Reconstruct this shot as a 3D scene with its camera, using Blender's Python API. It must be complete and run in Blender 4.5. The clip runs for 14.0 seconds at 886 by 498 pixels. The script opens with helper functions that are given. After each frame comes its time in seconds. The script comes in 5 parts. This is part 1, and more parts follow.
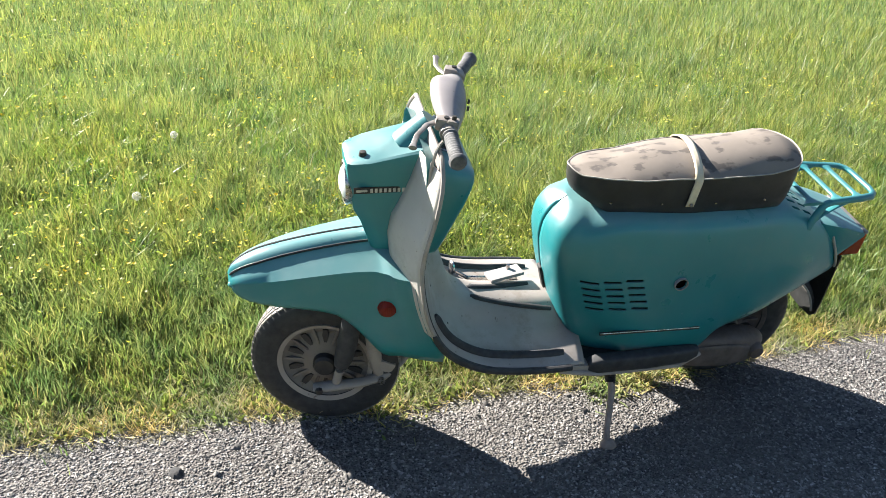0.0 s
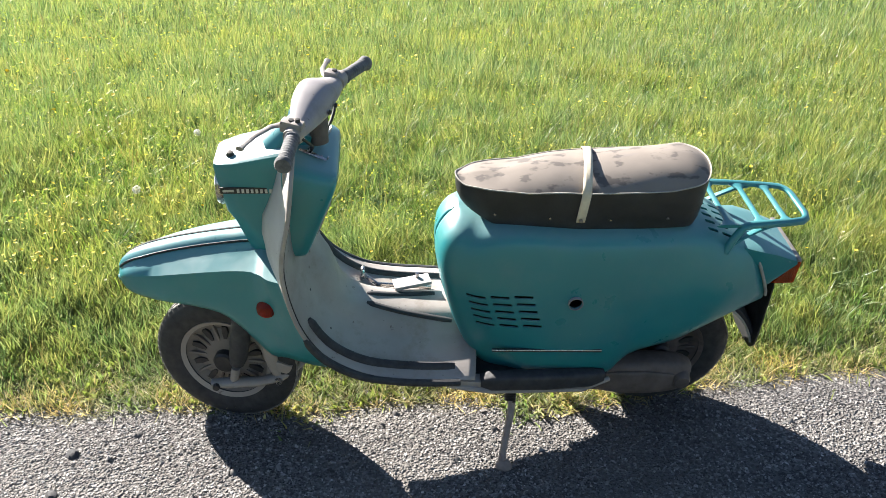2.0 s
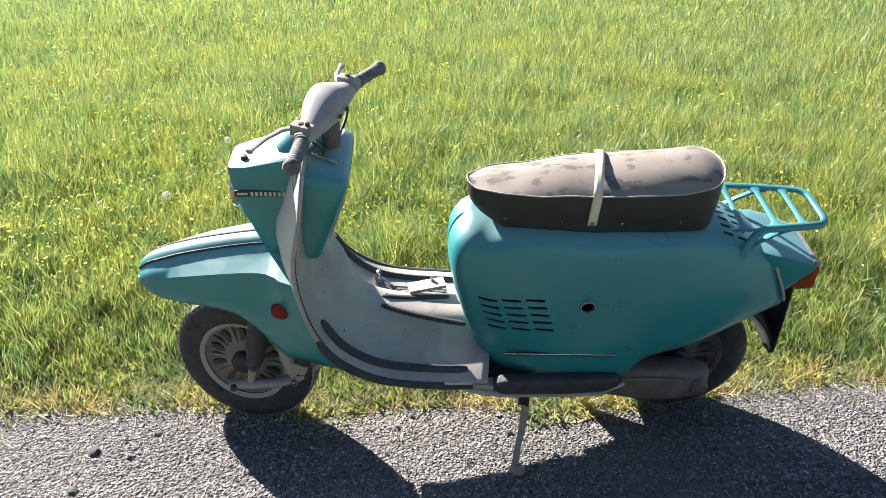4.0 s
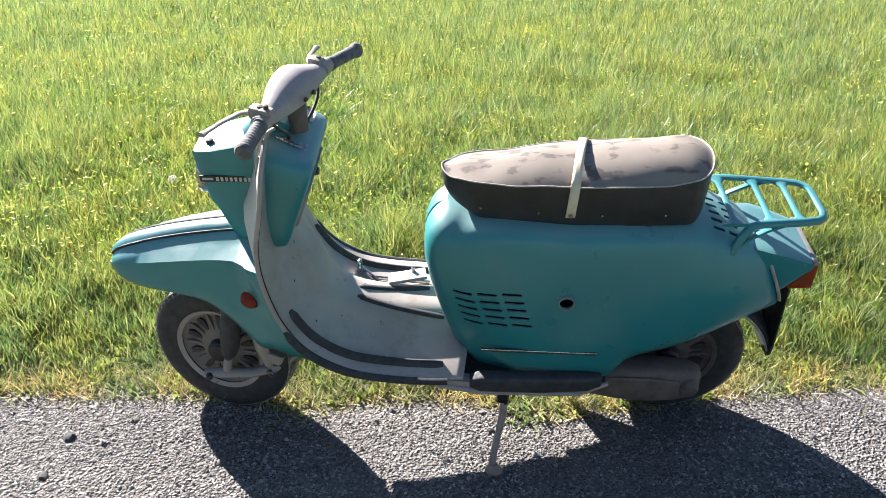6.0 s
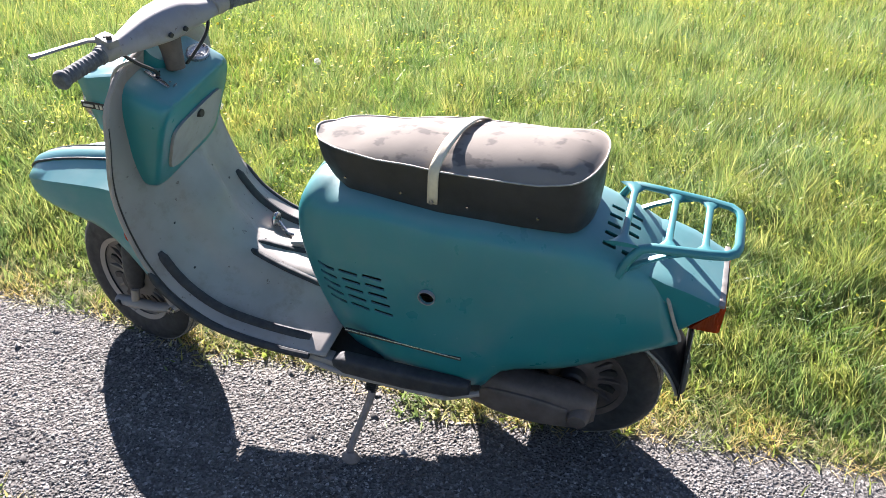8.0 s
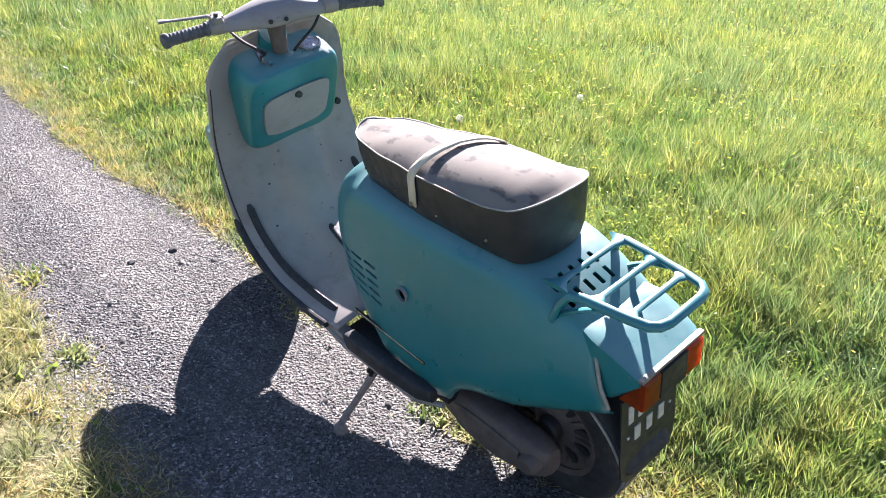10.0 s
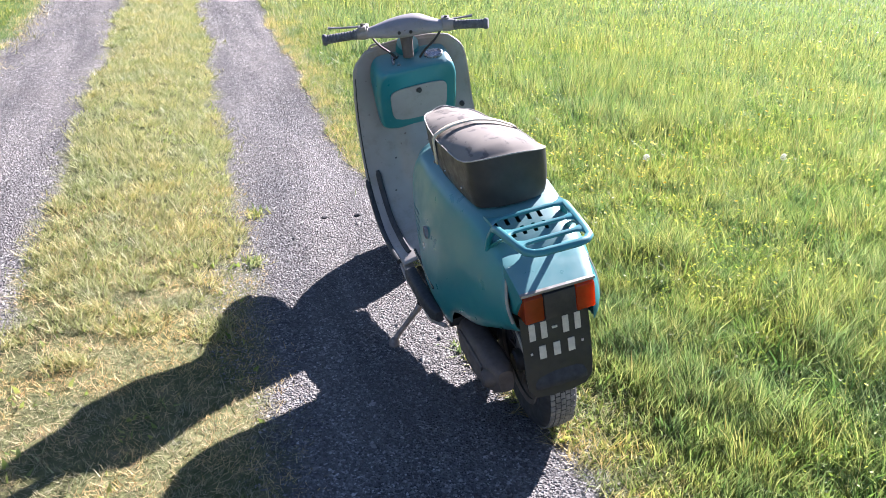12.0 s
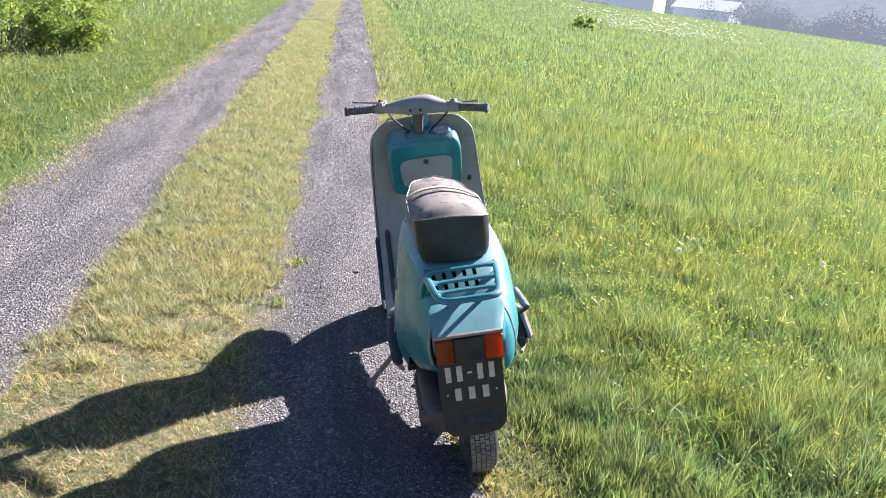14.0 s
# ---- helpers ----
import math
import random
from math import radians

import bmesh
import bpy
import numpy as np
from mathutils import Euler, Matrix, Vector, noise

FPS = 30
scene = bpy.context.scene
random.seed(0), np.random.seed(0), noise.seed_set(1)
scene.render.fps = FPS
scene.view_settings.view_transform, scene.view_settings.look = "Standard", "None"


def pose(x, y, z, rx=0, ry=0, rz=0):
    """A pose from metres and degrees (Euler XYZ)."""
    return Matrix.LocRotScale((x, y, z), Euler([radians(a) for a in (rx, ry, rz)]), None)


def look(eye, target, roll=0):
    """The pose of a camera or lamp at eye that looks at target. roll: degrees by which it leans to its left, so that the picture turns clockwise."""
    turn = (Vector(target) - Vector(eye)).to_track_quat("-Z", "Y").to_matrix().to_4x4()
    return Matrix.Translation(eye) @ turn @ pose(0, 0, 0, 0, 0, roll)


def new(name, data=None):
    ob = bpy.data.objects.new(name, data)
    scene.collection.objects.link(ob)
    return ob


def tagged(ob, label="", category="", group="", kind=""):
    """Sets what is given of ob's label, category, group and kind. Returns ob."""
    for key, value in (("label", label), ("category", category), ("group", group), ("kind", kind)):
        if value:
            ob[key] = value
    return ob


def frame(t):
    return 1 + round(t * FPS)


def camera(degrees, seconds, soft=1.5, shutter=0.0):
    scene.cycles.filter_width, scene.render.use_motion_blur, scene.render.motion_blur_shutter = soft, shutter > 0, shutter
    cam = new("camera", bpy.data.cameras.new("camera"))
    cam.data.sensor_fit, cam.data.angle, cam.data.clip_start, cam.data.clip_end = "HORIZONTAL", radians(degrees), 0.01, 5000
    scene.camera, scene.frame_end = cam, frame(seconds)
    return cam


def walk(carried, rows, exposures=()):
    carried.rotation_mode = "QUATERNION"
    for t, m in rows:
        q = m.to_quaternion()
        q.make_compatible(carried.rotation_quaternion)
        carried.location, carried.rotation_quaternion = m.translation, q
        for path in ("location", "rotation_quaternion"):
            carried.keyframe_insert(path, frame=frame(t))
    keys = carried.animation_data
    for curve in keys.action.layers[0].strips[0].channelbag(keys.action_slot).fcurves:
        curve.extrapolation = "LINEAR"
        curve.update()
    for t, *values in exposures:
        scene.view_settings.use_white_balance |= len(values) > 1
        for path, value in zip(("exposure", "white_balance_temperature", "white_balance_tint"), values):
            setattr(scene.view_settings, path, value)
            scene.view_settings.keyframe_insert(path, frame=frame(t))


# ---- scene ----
cam = camera(56.5, 14.0, soft=0.7)
METRES, EYE, TILT, LEAN, TURN = 4.274, 1.52, 0.0, 0.0, 0.0
ROWS = [
    (0.0, 0.0, 0.0, 0.0, 1.09, -26.63, -2.17),
    (0.5, 0.0492, 0.0006, -0.0003, 4.8, -26.62, -1.78),
    (1.0, 0.083, 0.0146, -0.0009, 7.42, -26.67, -1.35),
    (1.5, 0.1103, 0.0234, 0.0021, 9.15, -26.59, -1.17),
    (2.0, 0.1428, 0.0217, 0.0004, 10.28, -26.4, -0.99),
    (2.5, 0.1592, 0.0208, 0.0002, 11.24, -26.14, -0.87),
    (3.0, 0.1585, 0.0211, -0.0008, 12.03, -25.89, -0.59),
    (5.5, 0.1749, 0.0224, -0.0034, 14.47, -25.93, 0.59),
    (6.0, 0.1953, 0.0495, -0.0086, 16.19, -26.66, 0.47),
    (6.5, 0.2133, 0.0831, -0.0051, 18.88, -27.87, 0.06),
    (7.0, 0.2485, 0.1036, -0.009, 22.38, -29.02, -0.59),
    (9.5, 0.4517, 0.2556, -0.0173, 53.64, -28.63, -3.02),
    (10.0, 0.4836, 0.285, -0.0172, 62.05, -27.94, -2.95),
    (10.5, 0.5266, 0.3209, -0.022, 70.22, -27.19, -2.84),
    (11.0, 0.5767, 0.3452, -0.0234, 77.76, -26.78, -2.23),
    (11.5, 0.6375, 0.3763, -0.015, 83.25, -25.77, -2.03),
    (12.0, 0.6805, 0.4318, -0.0166, 87.6, -24.21, -2.23),
    (12.5, 0.7264, 0.4701, -0.0111, 91.15, -22.72, -2.66),
    (13.0, 0.7511, 0.514, -0.0027, 94.18, -21.26, -3.37),
    (13.5, 0.7492, 0.5509, -0.0026, 96.42, -19.99, -4.21),
    (14.0, 0.746, 0.553, -0.0041, 98.07, -18.99, -4.82),
]
EXPOSE = [(0.0, 2.28, 6450, 11), (3.0, 2.35, 6400, 13), (6.5, 2.42, 6300, 16), (9.5, 2.56, 6100, 22), (12.5, 2.43, 5850, 23), (14.0, 2.23, 5900, 23)]
walk(cam, [(t, pose(0, 0, EYE, TILT, LEAN, TURN) @ pose(METRES * x, METRES * y, METRES * z, 90 + pitch, roll, yaw)) for t, x, y, z, yaw, pitch, roll in ROWS], EXPOSE)

# ---------------- light ----------------
SUN_TO = Vector((-1.38, 1.025, 1.0)).normalized()
sun = new("sun", bpy.data.lights.new("sun", "SUN"))
sun.data.energy, sun.data.angle, sun.data.color = 5.0, radians(0.55), (1.0, 0.95, 0.86)
sun.matrix_world = look(SUN_TO * 50, (0, 0, 0))
world = bpy.data.worlds.new("sky")
scene.world = world
world.use_nodes = True
wn = world.node_tree
sky = wn.nodes.new("ShaderNodeTexSky")
sky.sky_type, sky.sun_disc = "NISHITA", False
sky.sun_elevation = math.asin(SUN_TO.z)
sky.sun_rotation = math.atan2(SUN_TO.x, SUN_TO.y) % (2 * math.pi)
sky.dust_density, sky.air_density, sky.ozone_density = 0.5, 1.0, 2.2
wn.links.new(sky.outputs[0], wn.nodes["Background"].inputs[0])
wn.nodes["Background"].inputs[1].default_value = 0.034

# ---------------- materials ----------------


class Mat:
    """A small builder of node materials round one Principled shader."""

    def __init__(self, name, base, rough=0.5, metal=0.0, spec=0.5):
        self.m = bpy.data.materials.new(name)
        self.m.use_nodes = True
        self.t = self.m.node_tree
        self.p = self.t.nodes["Principled BSDF"]
        self.set("Base Color", (*base, 1))
        self.set("Roughness", rough)
        self.set("Metallic", metal)
        self.set("Specular IOR Level", spec)
        self.co = self.t.nodes.new("ShaderNodeTexCoord").outputs["Object"]
        self.col = None

    def set(self, key, value):
        self.p.inputs[key].default_value = value

    def link(self, a, b):
        self.t.links.new(a, b)

    def noise(self, scale, detail=4.0, rough=0.55, stretch=(1, 1, 1)):
        n = self.t.nodes.new("ShaderNodeTexNoise")
        n.inputs["Scale"].default_value, n.inputs["Detail"].default_value = scale, detail
        n.inputs["Roughness"].default_value = rough
        mp = self.t.nodes.new("ShaderNodeMapping")
        mp.inputs["Scale"].default_value = stretch
        self.link(self.co, mp.inputs[0])
        self.link(mp.outputs[0], n.inputs["Vector"])
        return n.outputs["Fac"]

    def streak(self, scale, along, turn):
        """Noise drawn out along a direction turned from x."""
        n = self.t.nodes.new("ShaderNodeTexNoise")
        n.inputs["Scale"].default_value, n.inputs["Detail"].default_value = scale, 4.0
        mp = self.t.nodes.new("ShaderNodeMapping")
        mp.vector_type = "TEXTURE"
        mp.inputs["Rotation"].default_value = (0, 0, turn)
        mp.inputs["Scale"].default_value = (along, 1, 1)
        self.link(self.co, mp.inputs[0])
        self.link(mp.outputs[0], n.inputs["Vector"])
        return n.outputs["Fac"]

    def voronoi(self, scale, feature="F1", out="Distance"):
        n = self.t.nodes.new("ShaderNodeTexVoronoi")
        n.inputs["Scale"].default_value, n.feature = scale, feature
        self.link(self.co, n.inputs["Vector"])
        return n.outputs[out]

    def ramp(self, fac, stops):
        n = self.t.nodes.new("ShaderNodeValToRGB")
        e = n.color_ramp.elements
        while len(e) < len(stops):
            e.new(0.5)
        for k, (pos, c) in zip(e, stops):
            k.position = pos
            k.color = (*c, 1) if len(c) == 3 else c
        self.link(fac, n.inputs[0])
        return n.outputs[0]

    def span(self, fac, a, b, lo, hi):
        n = self.t.nodes.new("ShaderNodeMapRange")
        for i, v in zip(range(1, 5), (a, b, lo, hi)):
            n.inputs[i].default_value = v
        self.link(fac, n.inputs[0])
        return n.outputs[0]

    def mix(self, fac, a, b, mode="MIX"):
        n = self.t.nodes.new("ShaderNodeMix")
        n.data_type, n.blend_type = "RGBA", mode
        for sock, v in ((n.inputs[0], fac), (n.inputs[6], a), (n.inputs[7], b)):
            if isinstance(v, (int, float)):
                sock.default_value = v
            elif isinstance(v, tuple):
                sock.default_value = (*v, 1)
            else:
                self.link(v, sock)
        return n.outputs[2]

    def math(self, op, a, b=0.5):
        n = self.t.nodes.new("ShaderNodeMath")
        n.operation = op
        for sock, v in ((n.inputs[0], a), (n.inputs[1], b)):
            if isinstance(v, (int, float)):
                sock.default_value = v
            else:
                self.link(v, sock)
        return n.outputs[0]

    def colour(self, c):
        self.link(c, self.p.inputs["Base Color"])
        self.col = c
        return self

    def rough(self, r):
        self.link(r, self.p.inputs["Roughness"])
        return self

    def bump(self, h, strength=0.3, dist=0.002):
        n = self.t.nodes.new("ShaderNodeBump")
        n.inputs["Strength"].default_value, n.inputs["Distance"].default_value = strength, dist
        self.link(h, n.inputs["Height"])
        self.link(n.outputs[0], self.p.inputs["Normal"])
        return self

    def island(self):
        return self.t.nodes.new("ShaderNodeNewGeometry").outputs["Random Per Island"]

    def leafy(self, share=0.45, tint=(1.25, 1.2, 0.5)):
        """Lets sunlight shine through: mixes in a translucent shader of the leaf's own, warmer colour."""
        tr = self.t.nodes.new("ShaderNodeBsdfTranslucent")
        self.link(self.mix(1.0, self.col, tint, "MULTIPLY"), tr.inputs[0])
        mx = self.t.nodes.new("ShaderNodeMixShader")
        mx.inputs[0].default_value = share
        self.link(self.p.outputs[0], mx.inputs[1])
        self.link(tr.outputs[0], mx.inputs[2])
        self.link(mx.outputs[0], self.t.nodes["Material Output"].inputs[0])
        return self


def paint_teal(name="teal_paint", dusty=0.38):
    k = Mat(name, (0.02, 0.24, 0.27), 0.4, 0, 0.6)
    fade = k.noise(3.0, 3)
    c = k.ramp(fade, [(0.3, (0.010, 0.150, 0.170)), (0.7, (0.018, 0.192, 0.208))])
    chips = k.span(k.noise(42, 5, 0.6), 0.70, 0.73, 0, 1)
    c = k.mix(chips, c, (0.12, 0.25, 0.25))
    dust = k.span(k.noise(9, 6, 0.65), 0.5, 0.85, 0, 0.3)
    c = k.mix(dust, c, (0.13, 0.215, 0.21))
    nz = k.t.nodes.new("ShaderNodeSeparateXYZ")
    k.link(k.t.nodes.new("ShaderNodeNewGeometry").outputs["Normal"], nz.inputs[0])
    # Upward faces paled in the colour: settled dust plus the tops' sunlit sheen.
    dust_and_sheen = k.math("MULTIPLY", k.span(nz.outputs[2], 0.40, 0.92, 0, dusty), k.span(k.noise(7, 5, 0.6), 0.25, 0.7, 0.55, 1.0))
    c = k.mix(dust_and_sheen, c, (0.34, 0.40, 0.385))
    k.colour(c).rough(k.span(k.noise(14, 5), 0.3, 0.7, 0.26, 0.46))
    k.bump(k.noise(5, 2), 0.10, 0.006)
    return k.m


def paint_grey(name, a, b, dirt=(0.20, 0.165, 0.13)):
    k = Mat(name, a, 0.6)
    c = k.mix(k.span(k.noise(6, 4), 0.3, 0.7, 0, 1), a, b)
    c = k.mix(k.span(k.noise(11, 7, 0.7), 0.53, 0.75, 0, 0.75), c, dirt)
    c = k.mix(k.span(k.noise(55, 4, 0.6), 0.67, 0.72, 0, 0.8), c, (0.10, 0.075, 0.06))
    k.colour(c).rough(k.span(k.noise(20), 0.3, 0.7, 0.45, 0.75))
    k.bump(k.noise(120, 4), 0.15, 0.001)
    return k.m


def seat_cloth():
    k = Mat("seat_cover_taupe", (0.3, 0.27, 0.25), 0.85, 0, 0.25)
    c = k.mix(k.span(k.noise(8, 5), 0.3, 0.7, 0, 1), (0.166, 0.142, 0.122), (0.220, 0.190, 0.163))
    blots = k.span(k.noise(19, 3, 0.5, (1, 1.6, 1)), 0.555, 0.62, 0, 0.75)
    c = k.mix(blots, c, (0.080, 0.070, 0.066))
    scuff = k.span(k.noise(30, 3, 0.6, (0.4, 2.2, 1)), 0.66, 0.70, 0, 0.35)
    c = k.mix(scuff, c, (0.16, 0.14, 0.135))
    k.colour(c)
    k.bump(k.noise(260, 3), 0.2, 0.0008)
    return k.m


def simple(name, a, b, rough=0.6, metal=0.0, scale=20.0, bump=0.15, bscale=150.0):
    k = Mat(name, a, rough, metal)
    k.colour(k.mix(k.span(k.noise(scale, 5, 0.65), 0.35, 0.68, 0, 1), a, b))
    k.rough(k.span(k.noise(scale * 2.3, 4), 0.3, 0.7, max(0.05, rough - 0.13), min(1, rough + 0.15)))
    if bump:
        k.bump(k.noise(bscale, 3), bump, 0.001)
    return k.m


def lens(name, c):
    k = Mat(name, c, 0.18)
    k.set("Transmission Weight", 0.35)
    wav = k.t.nodes.new("ShaderNodeTexWave")
    wav.inputs["Scale"].default_value = 60
    k.link(k.co, wav.inputs["Vector"])
    k.bump(wav.outputs["Fac"], 0.5, 0.002)
    k.colour(k.mix(k.span(k.noise(30), 0.3, 0.7, 0, 1), c, tuple(0.75 * x for x in c)))
    k.leafy(0.5, (1.6, 1.5, 1.0))
    return k.m


def grass_mat(name, cols, share=0.5, patch=0.9, tint=(1.3, 1.22, 0.42), warm=(1.30, 1.12, 0.78), green=0.0, mottle=1.0):
    k = Mat(name, cols[0], 0.55, 0, 0.25)
    n = len(cols)
    c = k.ramp(k.island(), [(i / (n - 1), col) for i, col in enumerate(cols)])
    big = k.span(k.noise(patch, 4, 0.6), 0.35, 0.65, 0, 1)
    c = k.mix(big, c, k.mix(1.0, c, warm, "MULTIPLY"))
    if green:
        c = k.mix(k.span(k.noise(1.9, 4, 0.65), 0.44, 0.60, 0, green), c, k.mix(1.0, c, (0.60, 0.88, 0.60), "MULTIPLY"))
    small = k.span(k.noise(7.0, 3, 0.6), 0.40, 0.60, 0, 1)
    low, high = ((1 + mottle * (q - 1) for q in tone) for tone in ((0.68, 0.82, 0.86), (1.22, 1.16, 1.00)))
    c = k.mix(small, k.mix(1.0, c, tuple(low), "MULTIPLY"), k.mix(1.0, c, tuple(high), "MULTIPLY"))
    k.colour(c).leafy(share, tint)
    return k.m


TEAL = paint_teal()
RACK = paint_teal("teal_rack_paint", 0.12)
GREY = paint_grey("grey_beige_paint", (0.235, 0.208, 0.190), (0.315, 0.282, 0.258), (0.165, 0.132, 0.102))
PALE = paint_grey("pale_grey_paint", (0.275, 0.25, 0.248), (0.335, 0.31, 0.303), (0.22, 0.19, 0.17))
WING = paint_grey("white_wing_paint", (0.42, 0.395, 0.36), (0.50, 0.475, 0.44), (0.30, 0.26, 0.215))
COVER = paint_grey("handlebar_cover_paint", (0.225, 0.205, 0.205), (0.285, 0.262, 0.258), (0.17, 0.145, 0.13))
GRIP = simple("dusty_grip_rubber", (0.060, 0.060, 0.064), (0.15, 0.148, 0.148), 0.85, 0, 45, 0.4)
CLOTH = seat_cloth()
VINYL = simple("black_vinyl", (0.016, 0.017, 0.019), (0.03, 0.03, 0.033), 0.48, 0, 14, 0.25, 320)
RUBBER = simple("rubber", (0.018, 0.019, 0.022), (0.035, 0.035, 0.038), 0.72, 0, 25, 0.2)
TYRE = simple("tyre_rubber", (0.015, 0.015, 0.017), (0.032, 0.031, 0.030), 0.75, 0, 18, 0.3)
TREAD = simple("dusty_tread", (0.11, 0.103, 0.094), (0.24, 0.222, 0.20), 0.85, 0, 40, 0.3)
DISC = paint_grey("dirty_wheel_disc", (0.115, 0.097, 0.083), (0.17, 0.148, 0.125), (0.06, 0.05, 0.042))
CHROME = simple("worn_chrome", (0.45, 0.44, 0.43), (0.30, 0.27, 0.24), 0.28, 0.95, 40, 0.1)
STEEL = simple("dull_alloy", (0.30, 0.28, 0.26), (0.20, 0.17, 0.145), 0.5, 0.55, 30, 0.25)
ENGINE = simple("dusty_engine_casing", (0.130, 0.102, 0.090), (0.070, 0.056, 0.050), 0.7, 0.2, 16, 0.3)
DARK = simple("dark_metal", (0.02, 0.02, 0.022), (0.045, 0.04, 0.036), 0.55, 0.3, 22)
CREAM = simple("cream_strap", (0.62, 0.54, 0.40), (0.50, 0.42, 0.30), 0.65, 0, 40, 0.2)
STANDM = simple("rusty_stand", (0.27, 0.215, 0.185), (0.17, 0.13, 0.108), 0.65, 0.15, 30, 0.3)
RUST = simple("rusty_steel", (0.34, 0.19, 0.14), (0.22, 0.11, 0.08), 0.75, 0.3, 30, 0.3)
GRIME = paint_grey("grimy_beige_paint", (0.22, 0.19, 0.165), (0.30, 0.265, 0.235), (0.11, 0.09, 0.075))
PIPING = simple("cream_piping", (0.34, 0.32, 0.28), (0.24, 0.22, 0.19), 0.6, 0, 30, 0)
PLATE = simple("black_plate", (0.012, 0.013, 0.014), (0.022, 0.022, 0.022), 0.5, 0, 12, 0.15)
LETTER = simple("plate_cream", (0.55, 0.52, 0.44), (0.42, 0.39, 0.33), 0.6, 0, 50, 0)
AMBER = lens("amber_lens", (0.50, 0.085, 0.016))
RED = lens("red_lens", (0.45, 0.045, 0.02))
GLASS = Mat("headlight_glass", (0.8, 0.82, 0.82), 0.12).m

# ---------------- mesh helpers ----------------


def cat(pts, n):
    """n points on a smooth curve through pts."""
    p = np.array(pts, float)
    p = np.vstack([2 * p[0] - p[1], p, 2 * p[-1] - p[-2]])
    m = len(p) - 3
    out = []
    for s in np.linspace(0, m - 1e-9, n):
        i, f = int(s), s - int(s)
        a, b, c, d = p[i:i + 4]
        out.append(0.5 * (2 * b + (c - a) * f + (2 * a - 5 * b + 4 * c - d) * f ** 2 + (3 * b - a - 3 * c + d) * f ** 3))
    return np.array(out)


def loft(rings, loop=True, cap0=False, cap1=False, bm=None):
    bm = bm or bmesh.new()
    vs = [[bm.verts.new(q) for q in r] for r in rings]
    n = len(vs[0])
    for a, b in zip(vs, vs[1:]):
        for i in range(n if loop else n - 1):
            j = (i + 1) % n
            bm.faces.new((a[i], a[j], b[j], b[i]))
    if cap0:
        bm.faces.new(list(reversed(vs[0])))
    if cap1:
        bm.faces.new(vs[-1])
    return bm


def tube(path, r, n=10, bm=None, flat=1.0):
    """A capped tube of radius r (or one radius a point) along a path."""
    p = [Vector(q) for q in path]
    rr = list(r) if isinstance(r, (list, tuple)) else [r] * len(p)
    ref = None
    rings = []
    for i, q in enumerate(p):
        d = (p[min(i + 1, len(p) - 1)] - p[max(i - 1, 0)]).normalized()
        if ref is None:
            ref = d.orthogonal().normalized() if abs(d.z) > 0.9 else d.cross(Vector((0, 0, 1))).normalized()
        ref = (ref - d * ref.dot(d)).normalized()
        o = d.cross(ref)
        rings.append([q + rr[i] * (ref * math.cos(2 * math.pi * k / n) + flat * o * math.sin(2 * math.pi * k / n)) for k in range(n)])
    return loft(rings, True, True, True, bm)


def turned(profile, n=32, axis="y", centre=(0, 0, 0), bm=None, closed=False):
    """A solid of revolution: profile rows are (radius, along)."""
    rings = []
    c = Vector(centre)
    for k in range(n):
        a = 2 * math.pi * k / n
        ring = []
        for r, s in profile:
            q = {"y": (r * math.cos(a), s, r * math.sin(a)), "x": (s, r * math.cos(a), r * math.sin(a)), "z": (r * math.cos(a), r * math.sin(a), s)}[axis]
            ring.append(c + Vector(q))
        rings.append(ring)
    rings.append(rings[0])
    bm = loft(rings, closed, bm=bm)
    bmesh.ops.remove_doubles(bm, verts=bm.verts, dist=1e-5)
    return bm


def block(size, at=(0, 0, 0), bevel=0.004, rot=None, bm=None):
    b = bmesh.new()
    bmesh.ops.create_cube(b, size=1.0, matrix=Matrix.Diagonal((*size, 1)))
    if bevel:
        bmesh.ops.bevel(b, geom=b.edges[:], offset=bevel, segments=2, affect="EDGES", profile=0.7)
    m = Matrix.Translation(at) @ (rot.to_4x4() if rot else Matrix())
    bmesh.ops.transform(b, matrix=m, verts=b.verts)
    if bm is None:
        return b
    me = bpy.data.meshes.new("tmp")
    b.to_mesh(me)
    b.free()
    bm.from_mesh(me)
    bpy.data.meshes.remove(me)
    return bm


def part(name, bm, material, parent=None, label="", thick=0.0, sharp=35):
    bmesh.ops.recalc_face_normals(bm, faces=bm.faces[:])
    for f in bm.faces:
        f.smooth = True
    for e in bm.edges:
        if len(e.link_faces) == 2 and e.calc_face_angle(0) > radians(sharp):
            e.smooth = False
    me = bpy.data.meshes.new(name)
    bm.to_mesh(me)
    bm.free()
    me.materials.append(material)
    ob = new(name, me)
    if parent:
        ob.parent = parent
    if thick:
        s = ob.modifiers.new("thickness", "SOLIDIFY")
        s.thickness, s.offset = thick, -1
    return tagged(ob, label)


def cut(ob, cutter):
    """Cuts the mesh of cutter out of ob for good."""
    me = bpy.data.meshes.new("cutter")
    cutter.to_mesh(me)
    cutter.free()
    tool = new("cutter", me)
    tool.parent = ob.parent
    b = ob.modifiers.new("cut", "BOOLEAN")
    b.operation, b.object, b.solver = "DIFFERENCE", tool, "EXACT"
    bpy.context.view_layer.update()
    done = bpy.data.meshes.new_from_object(ob.evaluated_get(bpy.context.evaluated_depsgraph_get()))
    ob.modifiers.clear()
    ob.data = done
    bpy.data.objects.remove(tool)


# ---------------- ground ----------------
ROAD = radians(14.0)
CR, SR = math.cos(ROAD), math.sin(ROAD)


